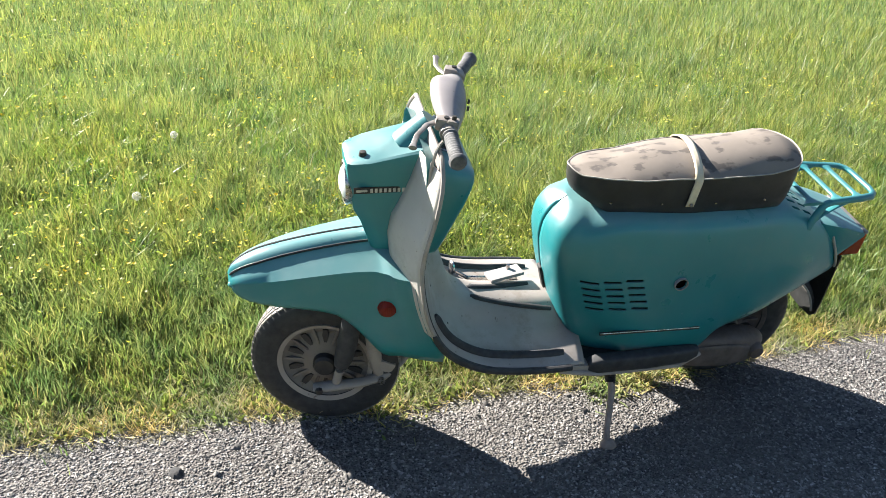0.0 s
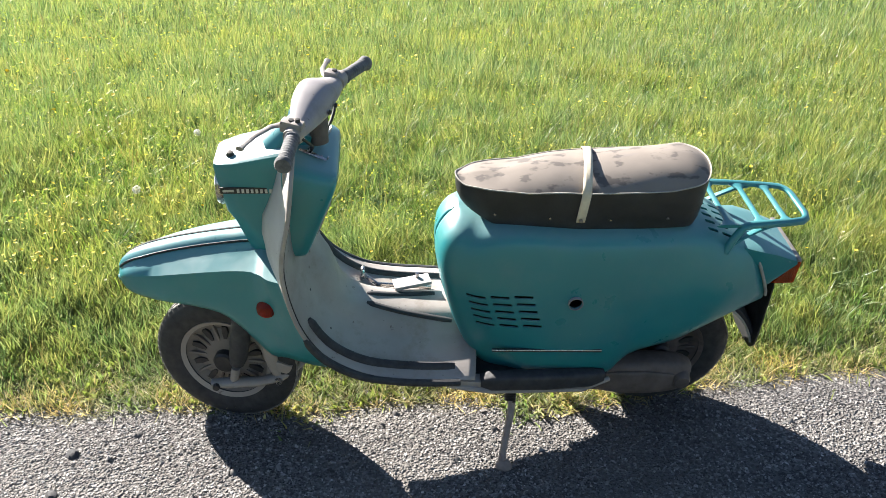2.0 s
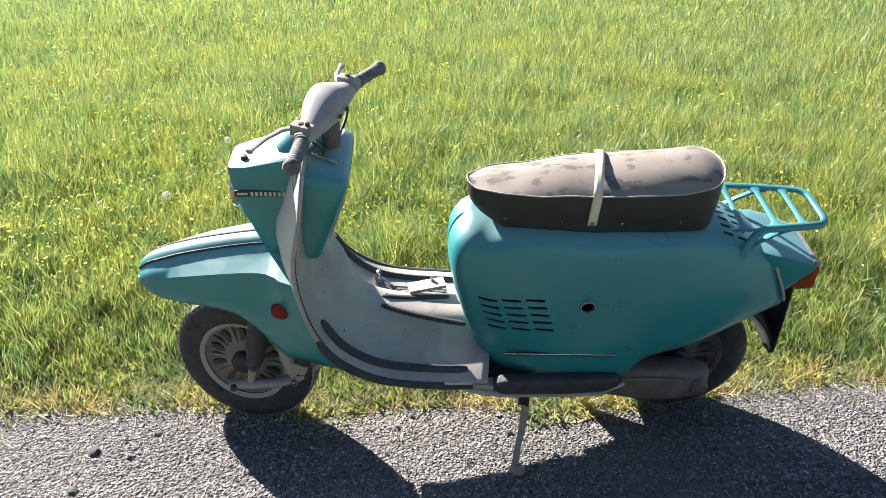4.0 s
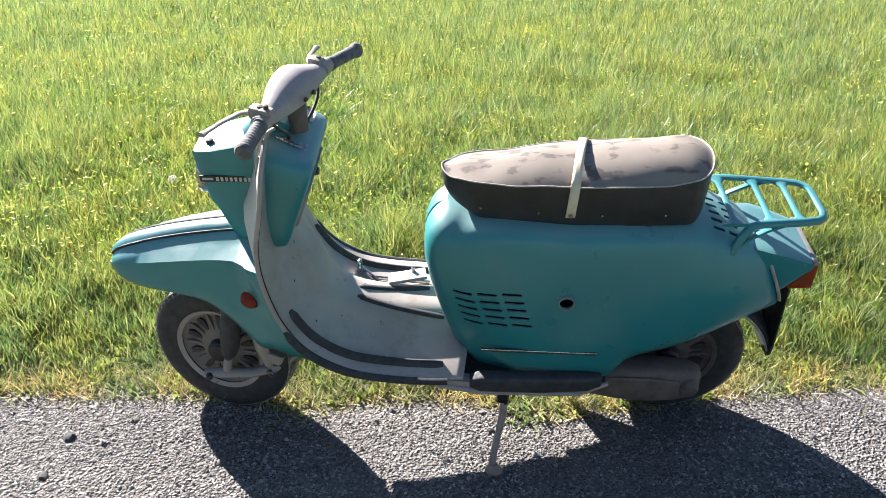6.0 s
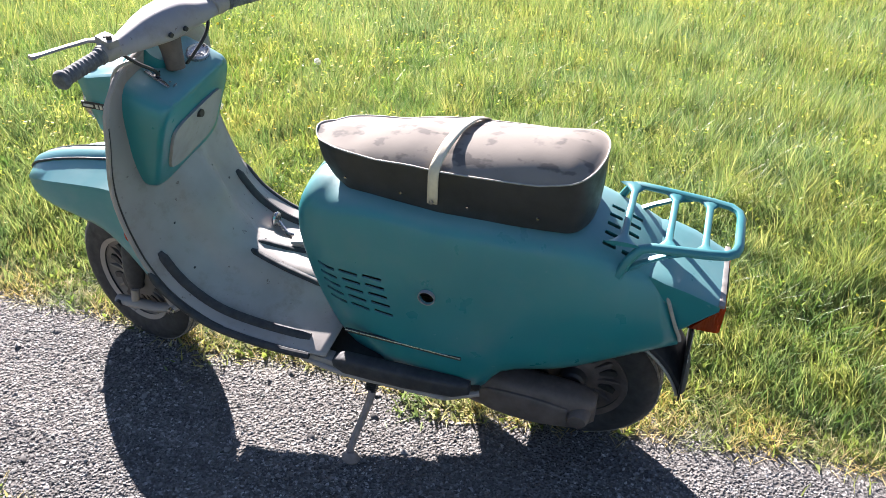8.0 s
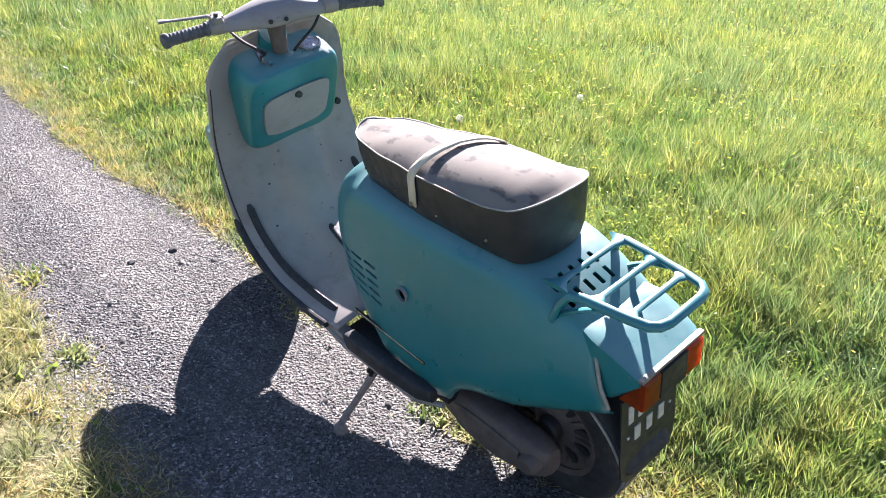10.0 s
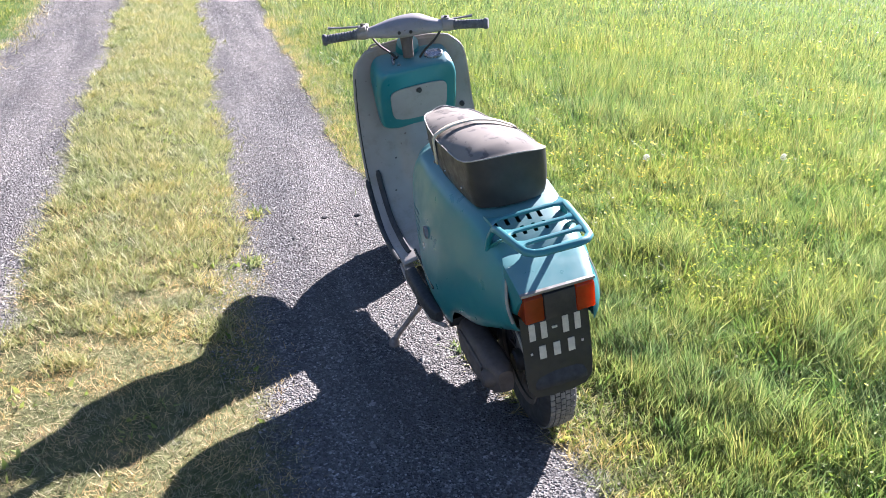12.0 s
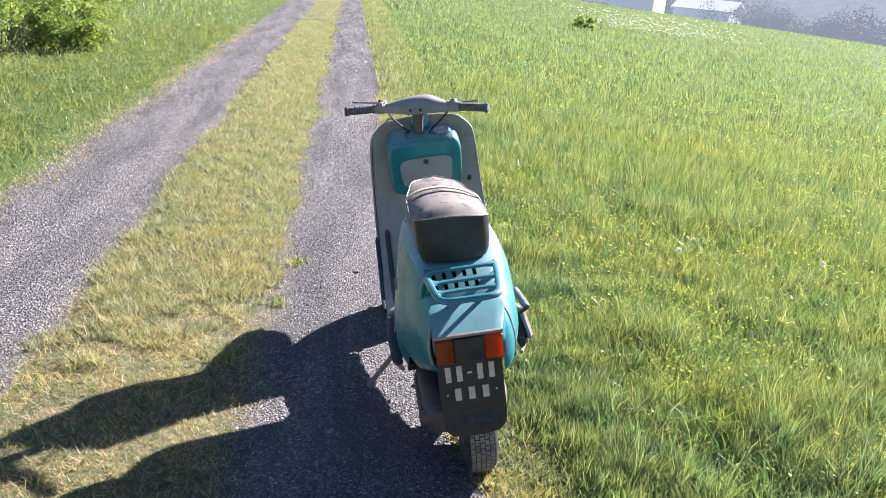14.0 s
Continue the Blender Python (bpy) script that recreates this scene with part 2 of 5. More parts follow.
def to_world(u, v):
    """From along (u) and across (v) the track to the world's x and y."""
    return u * CR - v * SR, u * SR + v * CR


def height(u, v):
    """The lie of the land, for arrays u, v."""
    u, v = np.asarray(u, float), np.asarray(v, float)
    h = 0.025 * np.exp(-((v - 0.81) / 0.3) ** 4)
    h = h + 0.02 * np.clip((v - 1.95) / 0.4, 0, 1)
    h = h - 0.052 * np.clip(v - 4, 0, None) + 0.03 * np.clip(-v - 3, 0, 12)
    r = np.hypot(u, v)
    h = h - 0.09 * np.clip(r - 110, 0, 260)
    h = h + 0.012 * np.sin(1.7 * u + 0.6 * v) * np.sin(1.3 * v - 0.4 * u) * np.clip(v - 2, 0, 1)
    return h


def wobble(u, k):
    """The ragged edge of a wheel track."""
    return (0.05 * np.sin(1.9 * u + k) + 0.04 * np.sin(4.3 * u + 2.1 * k) + 0.03 * np.sin(9.7 * u + 3.7 * k))


def brink(u):
    """Where the gravel ends and the turf beside the meadow begins."""
    u = np.asarray(u, float)
    return 1.90 + 0.06 * np.clip((u + 1.0) / 0.8, 0, 1) + 0.11 * np.clip((u - 1.25) / 0.35, 0, 1) + 0.45 * wobble(u, 2.0)


def sheet(us, vs):
    """A grid of ground from rising rows of u and v."""
    uu, vv = np.meshgrid(us, vs, indexing="ij")
    x, y = to_world(uu, vv)
    co = np.stack([x, y, height(uu, vv)], -1).reshape(-1, 3)
    nu, nv = uu.shape
    i = np.arange(nu * nv).reshape(nu, nv)
    f = np.stack([i[:-1, :-1], i[1:, :-1], i[1:, 1:], i[:-1, 1:]], -1).reshape(-1, 4)
    me = bpy.data.meshes.new("ground")
    me.from_pydata(co.tolist(), [], f.tolist())
    me.polygons.foreach_set("use_smooth", np.ones(len(f), bool))
    me.update()
    return me


def grow(a, b, n, first):
    """n steps from a to b that widen away from a."""
    s = np.linspace(0, 1, n + 1)[1:]
    k = 6.0
    return a + (b - a) * (first * s + (1 - first) * (np.expm1(k * s) / np.expm1(k)))


us = np.concatenate([grow(-7, -3500, 60, 0.001)[::-1], np.linspace(-7, 5, 160), grow(5, 3500, 40, 0.001)])
vs = np.concatenate([grow(-3, -3500, 45, 0.001)[::-1], np.linspace(-3, 5, 130), grow(5, 3500, 60, 0.001)])


def ground_mat():
    k = Mat("earth_gravel_and_turf", (0.1, 0.1, 0.1), 0.95, 0, 0.1)
    sep = k.t.nodes.new("ShaderNodeSeparateXYZ")
    rot = k.t.nodes.new("ShaderNodeVectorRotate")
    rot.rotation_type = "Z_AXIS"
    rot.inputs["Angle"].default_value = -ROAD
    k.link(k.co, rot.inputs["Vector"])
    k.link(rot.outputs[0], sep.inputs[0])
    v = sep.outputs[1]
    jit = k.math("MULTIPLY", k.math("SUBTRACT", k.noise(3.2, 5, 0.7), 0.5), 0.42)
    v = k.math("ADD", v, jit)
    # gravel of the two wheel tracks
    cell = k.voronoi(120, "F1", "Color")
    lum = k.t.nodes.new("ShaderNodeRGBToBW")
    k.link(cell, lum.inputs[0])
    grain = k.ramp(lum.outputs[0], [(0.12, (0.062, 0.058, 0.057)), (0.45, (0.112, 0.106, 0.104)), (0.75, (0.188, 0.180, 0.176)), (0.92, (0.42, 0.405, 0.395))])
    grain = k.mix(k.span(k.noise(1.7, 5, 0.65), 0.38, 0.66, 0.1, 0.60), grain, (0.158, 0.145, 0.135))
    grain = k.mix(k.span(k.streak(4.0, 7.0, ROAD), 0.36, 0.64, 0, 1), k.mix(1.0, grain, (0.74, 0.74, 0.74), "MULTIPLY"), k.mix(1.0, grain, (1.22, 1.20, 1.16), "MULTIPLY"))
    # turf between and beside them
    turf = k.ramp(k.noise(14, 6, 0.7), [(0.3, (0.060, 0.070, 0.026)), (0.55, (0.125, 0.125, 0.055)), (0.75, (0.22, 0.18, 0.105))])
    lush = k.ramp(k.noise(2.2, 6, 0.7), [(0.3, (0.036, 0.064, 0.014)), (0.6, (0.072, 0.108, 0.025)), (0.8, (0.115, 0.128, 0.035))])
    on = lambda e, w=0.05: k.span(v, e - w, e + w, 0, 1)
    c = k.mix(on(-0.45), lush, grain)
    c = k.mix(on(0.38), c, turf)
    c = k.mix(on(1.24), c, grain)
    out = k.math("ADD", k.span(sep.outputs[0], -1.0, -0.2, 0, 0.06), k.span(sep.outputs[0], 1.25, 1.6, 0, 0.11))
    c = k.mix(k.span(k.math("SUBTRACT", v, out), 1.86, 1.98, 0, 1), c, turf)
    c = k.mix(on(2.45, 0.2), c, lush)
    k.colour(c)
    stony = k.math("ADD", k.math("SUBTRACT", on(-0.45), on(0.38)), k.math("SUBTRACT", on(1.24), k.span(v, 1.9, 2.05, 0, 1)))
    h = k.math("ADD", k.math("MULTIPLY", k.voronoi(120), stony), k.noise(40, 5))
    k.bump(h, 1.0, 0.013)
    return k.m


ground = new("ground", sheet(us, vs))
ground.data.materials.append(ground_mat())
tagged(ground, "farm track of dark gravel with a grassy middle beside a sloping meadow", "ground", kind="structure")

# ---------------- grass ----------------
rng = np.random.default_rng(7)


def blades(name, u, v, tall, wide, bend, material, label, category="grass", up=0.0, lie=None, plain=False):
    """Curved tapering blades rooted at u, v: one joined mesh."""
    n = len(u)
    x, y = to_world(u, v)
    z = height(u, v) - 0.005 + up
    a = rng.uniform(0, 2 * np.pi, n)
    face = rng.uniform(0, 2 * np.pi, n)
    b = bend * rng.uniform(0.3, 1.3, n)
    dx, dy = np.cos(a) * b * tall, np.sin(a) * b * tall
    if lie is not None:
        dx, dy = dx + lie[0] * tall, dy + lie[1] * tall
    wx, wy = np.cos(face) * wide / 2, np.sin(face) * wide / 2
    rise = np.sqrt(np.clip(1 - np.clip(b, 0, 0.95) ** 2, 0.08, 1))
    base = np.stack([x, y, z], 1)
    w3 = np.stack([wx, wy, np.zeros(n)], 1)
    tip = base + np.stack([dx, dy, tall * rise], 1)
    me = bpy.data.meshes.new(name)
    if plain:
        # short or far blades: one narrow pointed leaf each
        co = np.stack([base - w3 * 1.25, base + w3 * 1.25, tip], 1).reshape(-1, 3)
        loops, start, count = np.arange(n * 3), np.arange(n) * 3, 3
    else:
        mid = base + np.stack([dx * 0.35, dy * 0.35, tall * 0.58 * rise], 1)
        co = np.stack([base - w3, base + w3, mid + w3 * 0.8, mid - w3 * 0.8, tip], 1).reshape(-1, 3)
        i = np.arange(n)[:, None] * 5
        loops = np.concatenate([i + [0, 1, 2, 3], i + [3, 2, 4]], 1).ravel()
        start, count = (np.arange(n)[:, None] * 7 + [0, 4]).ravel(), 5
    me.vertices.add(n * count)
    me.vertices.foreach_set("co", co.ravel())
    me.loops.add(len(loops))
    me.loops.foreach_set("vertex_index", loops)
    me.polygons.add(len(start))
    me.polygons.foreach_set("loop_start", start)
    me.polygons.foreach_set("use_smooth", np.ones(len(start), bool))
    me.update(calc_edges=True)
    me.validate()
    me.materials.append(material)
    ob = new(name, me)
    return tagged(ob, label, category, kind="stuff")


MEADOW = grass_mat("meadow_blades", [(0.076, 0.130, 0.046), (0.128, 0.192, 0.070), (0.184, 0.238, 0.100), (0.262, 0.286, 0.150)], share=0.50, tint=(1.14, 1.12, 0.92))
GLOSSY = grass_mat("glossy_blades", [(0.062, 0.125, 0.042), (0.105, 0.180, 0.060), (0.155, 0.228, 0.084), (0.23, 0.275, 0.135)], 0.45, 0.9, (1.1, 1.14, 0.7))
for m_ in (GLOSSY, MEADOW):
    m_.node_tree.nodes["Principled BSDF"].inputs["Roughness"].default_value = 0.42
    m_.node_tree.nodes["Principled BSDF"].inputs["Specular IOR Level"].default_value = 0.45
MOWN = grass_mat("mown_blades", [(0.110, 0.168, 0.065), (0.195, 0.238, 0.110), (0.290, 0.300, 0.170), (0.42, 0.395, 0.27)], 0.4, 2.5, (1.0, 1.06, 0.82))
PALEMEADOW = grass_mat("far_meadow_blades", [(0.118, 0.178, 0.072), (0.150, 0.208, 0.090), (0.175, 0.230, 0.105), (0.225, 0.262, 0.140)], 0.5, 0.35, (1.08, 1.10, 0.85), (1.16, 1.05, 0.9))
STRIP = grass_mat("straw_green_blades", [(0.170, 0.200, 0.078), (0.275, 0.285, 0.130), (0.370, 0.355, 0.195), (0.49, 0.45, 0.295)], 0.4, 2.5, (1.0, 1.04, 0.84), (1.14, 1.03, 0.9), 0.22, 0.35)
TURF = grass_mat("verge_blades", [(0.115, 0.165, 0.055), (0.185, 0.225, 0.085), (0.265, 0.275, 0.125), (0.40, 0.365, 0.215)], 0.42, 2.5, (1.0, 1.06, 0.80), (1.2, 1.05, 0.85), 0.3, 0.6)
DRY = grass_mat("dry_blades", [(0.34, 0.295, 0.18), (0.46, 0.40, 0.27), (0.25, 0.27, 0.12)], 0.35, 2.5, (1.05, 1.03, 0.85))
LITTER = grass_mat("straw_litter", [(0.24, 0.185, 0.115), (0.38, 0.305, 0.195), (0.50, 0.41, 0.275), (0.20, 0.20, 0.09)], 0.3, 2.5, (1.05, 1.03, 0.85))
WEED = grass_mat("weed_leaves", [(0.145, 0.205, 0.058), (0.215, 0.270, 0.085), (0.30, 0.335, 0.13)], 0.45, 2.5, (1.05, 1.08, 0.7), (1.1, 1.03, 0.9), 0.0, 0.4)
SEED = grass_mat("seed_stems", [(0.13, 0.150, 0.065), (0.20, 0.205, 0.115), (0.18, 0.165, 0.105)], 0.35, 2.0, (1.1, 1.05, 0.7))


def patchy(u, v, s=1.0):
    return 0.5 + 0.25 * np.sin(2.3 * s * u + 1.1 * np.sin(1.9 * s * v)) + 0.25 * np.sin(1.7 * s * v - 0.9 * u * s + 2)


def clumps(u, v, size):
    """A random number from 0 to 1 and a way of leaning that neighbouring blades share."""
    wu, wv = u + 0.3 * size * np.sin(7.1 * v / size * 0.31), v + 0.3 * size * np.sin(5.3 * u / size * 0.37)
    i = (np.floor(wu / size) * 73856093 + np.floor(wv / size) * 19349663 + np.floor(np.log2(size) * 7) * 83492791).astype(np.int64) % 4096
    table = np.random.default_rng(3).random((2, 4096))
    a = 2 * np.pi * table[1][i]
    return table[0][i], np.stack([np.cos(a), np.sin(a)])


def ring(n, r0, r1, cu, cv, a0, a1):
    """Points round (cu, cv), thinning out with the square of the distance."""
    r = r0 * (r1 / r0) ** rng.uniform(0, 1, n)
    a = rng.uniform(a0, a1, n)
    return cu + r * np.cos(a), cv + r * np.sin(a), r


def tufts(n, k, spread, u0, u1, v0, v1, near=1.0):
    """Roots of k blades round each of n tufts, and the way each blade leans out of its tuft."""
    cu = u1 - (u1 - u0) * rng.random(n) ** near
    cv = v0 + (v1 - v0) * rng.random(n)
    a = rng.uniform(0, 2 * np.pi, (n, k))
    r = spread * rng.random((n, k)) ** 0.6 * rng.uniform(0.5, 1.4, (n, 1))
    u, v = (cu[:, None] + r * np.cos(a)).ravel(), (cv[:, None] + r * np.sin(a)).ravel()
    out = (0.3 + 0.7 * rng.random((n, k))).ravel()
    wa = (a + ROAD).ravel()
    return u, v, np.stack([np.cos(wa) * out, np.sin(wa) * out])


# the meadow: fine upright blades, shorter towards the track
u, v, r = ring(1270000, 0.8, 130, 1.0, 1.3, radians(1), radians(182))
edge = 2.22 + 0.20 * np.clip((u - 0.9) / 0.6, 0, 1) + wobble(u, 1.0) + 0.12 * rng.normal(size=len(u))
keep = v > edge
u, v, r, edge = u[keep], v[keep], r[keep], edge[keep]
lot = patchy(u, v, 0.6)
cell = 0.07 * 2.0 ** np.clip(np.round(np.log2(np.maximum(r, 1.2) / 2.0)), 0, 4)
share, way = clumps(u, v, cell)
tall = np.clip(0.055 + 0.15 * (v - edge), 0.055, 0.150) * rng.uniform(0.55, 1.2, len(u)) * (0.75 + 0.5 * lot) * (0.70 + 0.6 * share)
wide = (0.0024 + 0.00072 * r * np.clip(1.25 - r / 80, 0.7, 1)) * rng.uniform(0.6, 1.4, len(u))
lean = np.clip(0.30 / np.maximum(r, 1), 0.05, 0.16) * way
kind_ = clumps(u + 0.05 * rng.normal(size=len(u)), v + 0.05 * rng.normal(size=len(u)), 0.34)[0]
open_ = (kind_ > 0.62) & (r < 5.5)
keep = (~open_ | (rng.random(len(u)) < 0.58)) & ((r < 9) | (rng.random(len(u)) < 0.62))
tall = tall * np.where((kind_ < 0.3) & (r < 8), 1.15, np.where(open_, 0.82, 1.0))
u, v, r, tall, wide, lean = u[keep], v[keep], r[keep], tall[keep], wide[keep] * np.where(r[keep] > 9, 1.3, 1), lean[:, keep]
near = r < 2.7 + 0.8 * rng.random(len(u))
far = r > 7 + 5 * rng.random(len(u))
mid = ~near & ~far
GRASS = "sunlit green meadow grass with seed heads beside the track"
blades("meadow_grass", u[near], v[near], tall[near], wide[near], 0.55, MEADOW, GRASS, lie=lean[:, near])
blades("meadow_grass_beyond", u[mid], v[mid], tall[mid], wide[mid], 0.55, MEADOW, GRASS, lie=0.5 * lean[:, mid], plain=True)
blades("far_meadow_grass", u[far], v[far], 0.9 * tall[far], wide[far], 0.45, PALEMEADOW, "pale green meadow grass running down to the brow", lie=lean[:, far], plain=True)

# brownish flowering stems that stand above it
pick = (rng.random(len(u)) < 0.016) & (r < 14)
us_, vs_, rs_ = u[pick] + 0.02, v[pick], r[pick]
blades("seed_stems", us_, vs_, np.clip(0.10 + 0.10 * (vs_ - 2.4), 0.10, 0.21) * rng.uniform(0.8, 1.25, len(us_)), 0.0018 + 0.0007 * rs_, 0.22, SEED, "thin brownish seed stems standing above the meadow grass", plain=True)

# glossy drooping blades in loose tufts where the fine grass stands open
u, v, lie = tufts(7200, 13, 0.035, -4.5, 3.2, 2.15, 5.6)
keep = (v > 2.16 + 0.22 * np.clip((u - 0.9) / 0.6, 0, 1) + wobble(u, 1.0)) & (rng.random(len(u)) < np.clip((5.8 - v) / 1.6, 0, 1) * np.clip((u + 4.6) / 1.8, 0, 1) * np.where(clumps(u, v, 0.34)[0] > 0.62, 1.0, 0.22))
u, v, lie = u[keep], v[keep], lie[:, keep]
blades("grass_tufts", u, v, np.clip(0.05 + 0.14 * (v - 2.2), 0.05, 0.14) * rng.uniform(0.6, 1.2, len(u)), rng.uniform(0.0035, 0.0085, len(u)), 0.75, GLOSSY, "drooping tufts of glossy green grass in the meadow", lie=0.75 * lie)

# broad leaves of clover, dandelion and buttercup low in the grass
n = 90000
u = 3.2 - 7.5 * rng.random(n)
v = 2.1 + 3.0 * rng.random(n) ** 1.3
keep = (v > 2.10 + 0.2 * np.clip((u - 0.9) / 0.6, 0, 1) + wobble(u, 1.0)) & (rng.random(n) < np.where(clumps(u, v, 0.34)[0] > 0.62, 1.0, 0.35))
u, v = u[keep], v[keep]
blades("meadow_leaves", u, v, rng.uniform(0.02, 0.05, len(u)) + 0.08 * rng.random(len(u)) * np.clip(v - 2.2, 0, 1), rng.uniform(0.005, 0.014, len(u)), 0.85, GLOSSY, "small broad leaves of clover and buttercup among the grass", "weeds")

# small bright leaves of buttercup and vetch that top the grass in drifts
HERB = grass_mat("herb_leaves", [(0.130, 0.200, 0.055), (0.205, 0.275, 0.075), (0.300, 0.345, 0.110), (0.36, 0.38, 0.17)], 0.5, 2.0, (1.1, 1.12, 0.7))


def flecks(name, u, v, rise, size, material, label):
    """Single small leaves, each turned its own way, at their height above the ground."""
    n = len(u)
    x, y = to_world(u, v)
    p = np.stack([x, y, height(u, v) + rise], 1)
    o = rng.normal(size=(n, 3)) * [1, 1, 0.55]
    o /= np.linalg.norm(o, axis=1)[:, None]
    e = np.cross(o, rng.normal(size=(n, 3)))
    e /= np.linalg.norm(e, axis=1)[:, None]
    L = size[:, None]
    co = np.stack([p - o * L, p - e * L * 0.4, p + o * L, p + e * L * 0.4], 1).reshape(-1, 3)
    me = bpy.data.meshes.new(name)
    me.from_pydata(co.tolist(), [], (np.arange(n)[:, None] * 4 + np.arange(4)).tolist())
    me.materials.append(material)
    return tagged(new(name, me), label, "weeds", kind="stuff")


u, v, r = ring(80000, 1.2, 14, 1.0, 1.3, radians(10), radians(178))
edge = 2.30 + 0.20 * np.clip((u - 0.9) / 0.6, 0, 1) + wobble(u, 1.0)
drift = clumps(u + 0.06 * rng.normal(size=len(u)), v + 0.06 * rng.normal(size=len(u)), 0.42)[0]
keep = (v > edge) & (rng.random(len(u)) < np.clip(1.9 * (drift - 0.25), 0.10, 1))
u, v, r, edge = u[keep], v[keep], r[keep], edge[keep]
flecks("meadow_herbs", u, v, np.clip(0.03 + 0.13 * (v - edge), 0.03, 0.125) * rng.uniform(0.55, 1.25, len(u)), (0.0052 + 0.0011 * r) * rng.uniform(0.6, 1.4, len(u)), HERB, "small bright yellow-green leaves of herbs among the grass")

# short trodden turf along the edge of the track
n = 105000
u = 3.2 - 8.5 * rng.random(n) ** 1.25
v = 1.84 + 0.85 * rng.random(n) ** 1.2
keep = v > brink(u) + 0.10 * rng.random(n) * (1 + clumps(u, v, 0.13)[0])
u, v = u[keep], v[keep]
blades("verge_turf", u, v, rng.uniform(0.012, 0.040, len(u)) * (1 + 1.5 * np.clip(v - 2.1, 0, 1)), rng.uniform(0.003, 0.0075, len(u)), 1.25, TURF, "short trodden yellow-green turf along the track's edge", plain=True)
n = 26000
u = rng.uniform(-6, 3, n)
v = brink(u) - 0.03 + np.abs(rng.normal(size=n)) * 0.11
blades("dry_straw", u, v, rng.uniform(0.02, 0.07, n), rng.uniform(0.002, 0.005, n), 1.2, DRY, "dry straw-coloured grass lying along the edge of the gravel", plain=True)

u, v, lie = tufts(5200, 16, 0.03, -7, 3.2, 1.88, 2.5)
keep = v > brink(u)
u, v, lie = u[keep], v[keep], lie[:, keep]
blades("verge_tufts", u, v, rng.uniform(0.018, 0.045, len(u)), rng.uniform(0.003, 0.0065, len(u)), 0.8, TURF, "flattened tufts of yellowing grass along the gravel", lie=1.0 * lie, plain=True)
u, v, lie = tufts(9000, 16, 0.032, -16, 3.0, 0.36, 1.24, 1.7)
keep = (v > 0.40 + wobble(u, 3.0)) & (v < 1.22 + wobble(u, 4.0)) & (clumps(u, v, 0.17)[0] < np.clip(1.0 - 0.9 * u, 0.06, 1))
u, v, lie = u[keep], v[keep], lie[:, keep]
blades("strip_tufts", u, v, rng.uniform(0.025, 0.065, len(u)), rng.uniform(0.003, 0.0055, len(u)) * np.clip((1.5 - u) / 4, 1, 4), 0.6, STRIP, "flattened pale tufts of mown grass between the wheel tracks", lie=1.1 * lie, plain=True)
# the same turf farther along the edge
n = 46000
u = -0.8 - 48 * rng.random(n) ** 1.7
v = brink(u) - 0.03 + 0.8 * rng.random(n) ** 1.2
keep = (v > brink(u) + 0.10 * rng.random(n)) & (rng.random(n) < np.clip((-0.8 - u) / 3.5, 0, 1))
u, v = u[keep], v[keep]
n = len(u)
blades("far_verge_turf", u, v, rng.uniform(0.03, 0.07, n) * np.clip(-u / 4, 0.8, 1.6), rng.uniform(0.003, 0.006, n) * np.clip(-u / 4, 1, 10) ** 0.85, 0.7, MOWN, "short yellow-green turf farther along the track", plain=True)

# the mown strip between the wheel tracks
n = 150000
u = 3.0 - 45 * rng.random(n) ** 2.2
v = rng.uniform(0.2, 1.45, n)
keep = (v > 0.38 + wobble(u, 3.0) + 0.06 * rng.normal(size=n)) & (v < 1.22 + wobble(u, 4.0) + 0.06 * rng.normal(size=n)) & (rng.random(n) < (0.35 + patchy(u, v, 2.0)) * np.clip(1.0 - 1.0 * u, 0.12, 1)) & (rng.random(n) < 0.25 + 1.2 * clumps(u, v, 0.16)[0])
u, v = u[keep], v[keep]
far = np.clip((1.5 - u) / 4, 1, 8)
blades("strip_grass", u, v, rng.uniform(0.015, 0.050, len(u)), rng.uniform(0.0028, 0.006, len(u)) * far ** 0.8, 1.2, STRIP, "short mown dry yellow-green grass between the wheel tracks", plain=True)

n = 62000
u = 2.6 - 3.4 * rng.random(n) ** 1.2
v = rng.uniform(0.42, 1.24, n) + 0.04 * rng.normal(size=n)
blades("straw_litter", u, v, rng.uniform(0.012, 0.045, n), rng.uniform(0.0018, 0.0045, n), 1.5, LITTER, "dead straw lying on the bare earth between the wheel tracks", plain=True)
us, vs = [], []
for cu, cv, cr in ((1.02, 1.90, 0.06), (1.13, 1.93, 0.05), (0.35, 1.93, 0.09), (0.18, 1.26, 0.05), (-0.35, 1.30, 0.06)):
    us.append(rng.normal(cu, cr * 0.6, 160))
    vs.append(rng.normal(cv, cr * 0.5, 160))
u, v = np.concatenate(us), np.concatenate(vs)
blades("gravel_weeds", u, v, rng.uniform(0.015, 0.05, len(u)), rng.uniform(0.005, 0.011, len(u)), 1.2, MOWN, "small clumps of green weeds growing in the gravel", "weeds")

# the verge on the other side
n = 95000
u = 1.0 - 50 * rng.random(n) ** 1.8
v = -0.4 - 9 * rng.random(n) ** 1.5
keep = v < -0.47 + wobble(u, 5.0) + 0.07 * rng.normal(size=n)
u, v = u[keep], v[keep]
far = np.clip((2.5 - u) / 4, 1, 10)
blades("verge_grass", u, v, np.clip(0.04 - 0.07 * (v + 0.6), 0.04, 0.14) * rng.uniform(0.5, 1.3, len(u)), rng.uniform(0.003, 0.006, len(u)) * far ** 0.7, 0.85, MEADOW, "green verge grass on the far side of the track", plain=True)

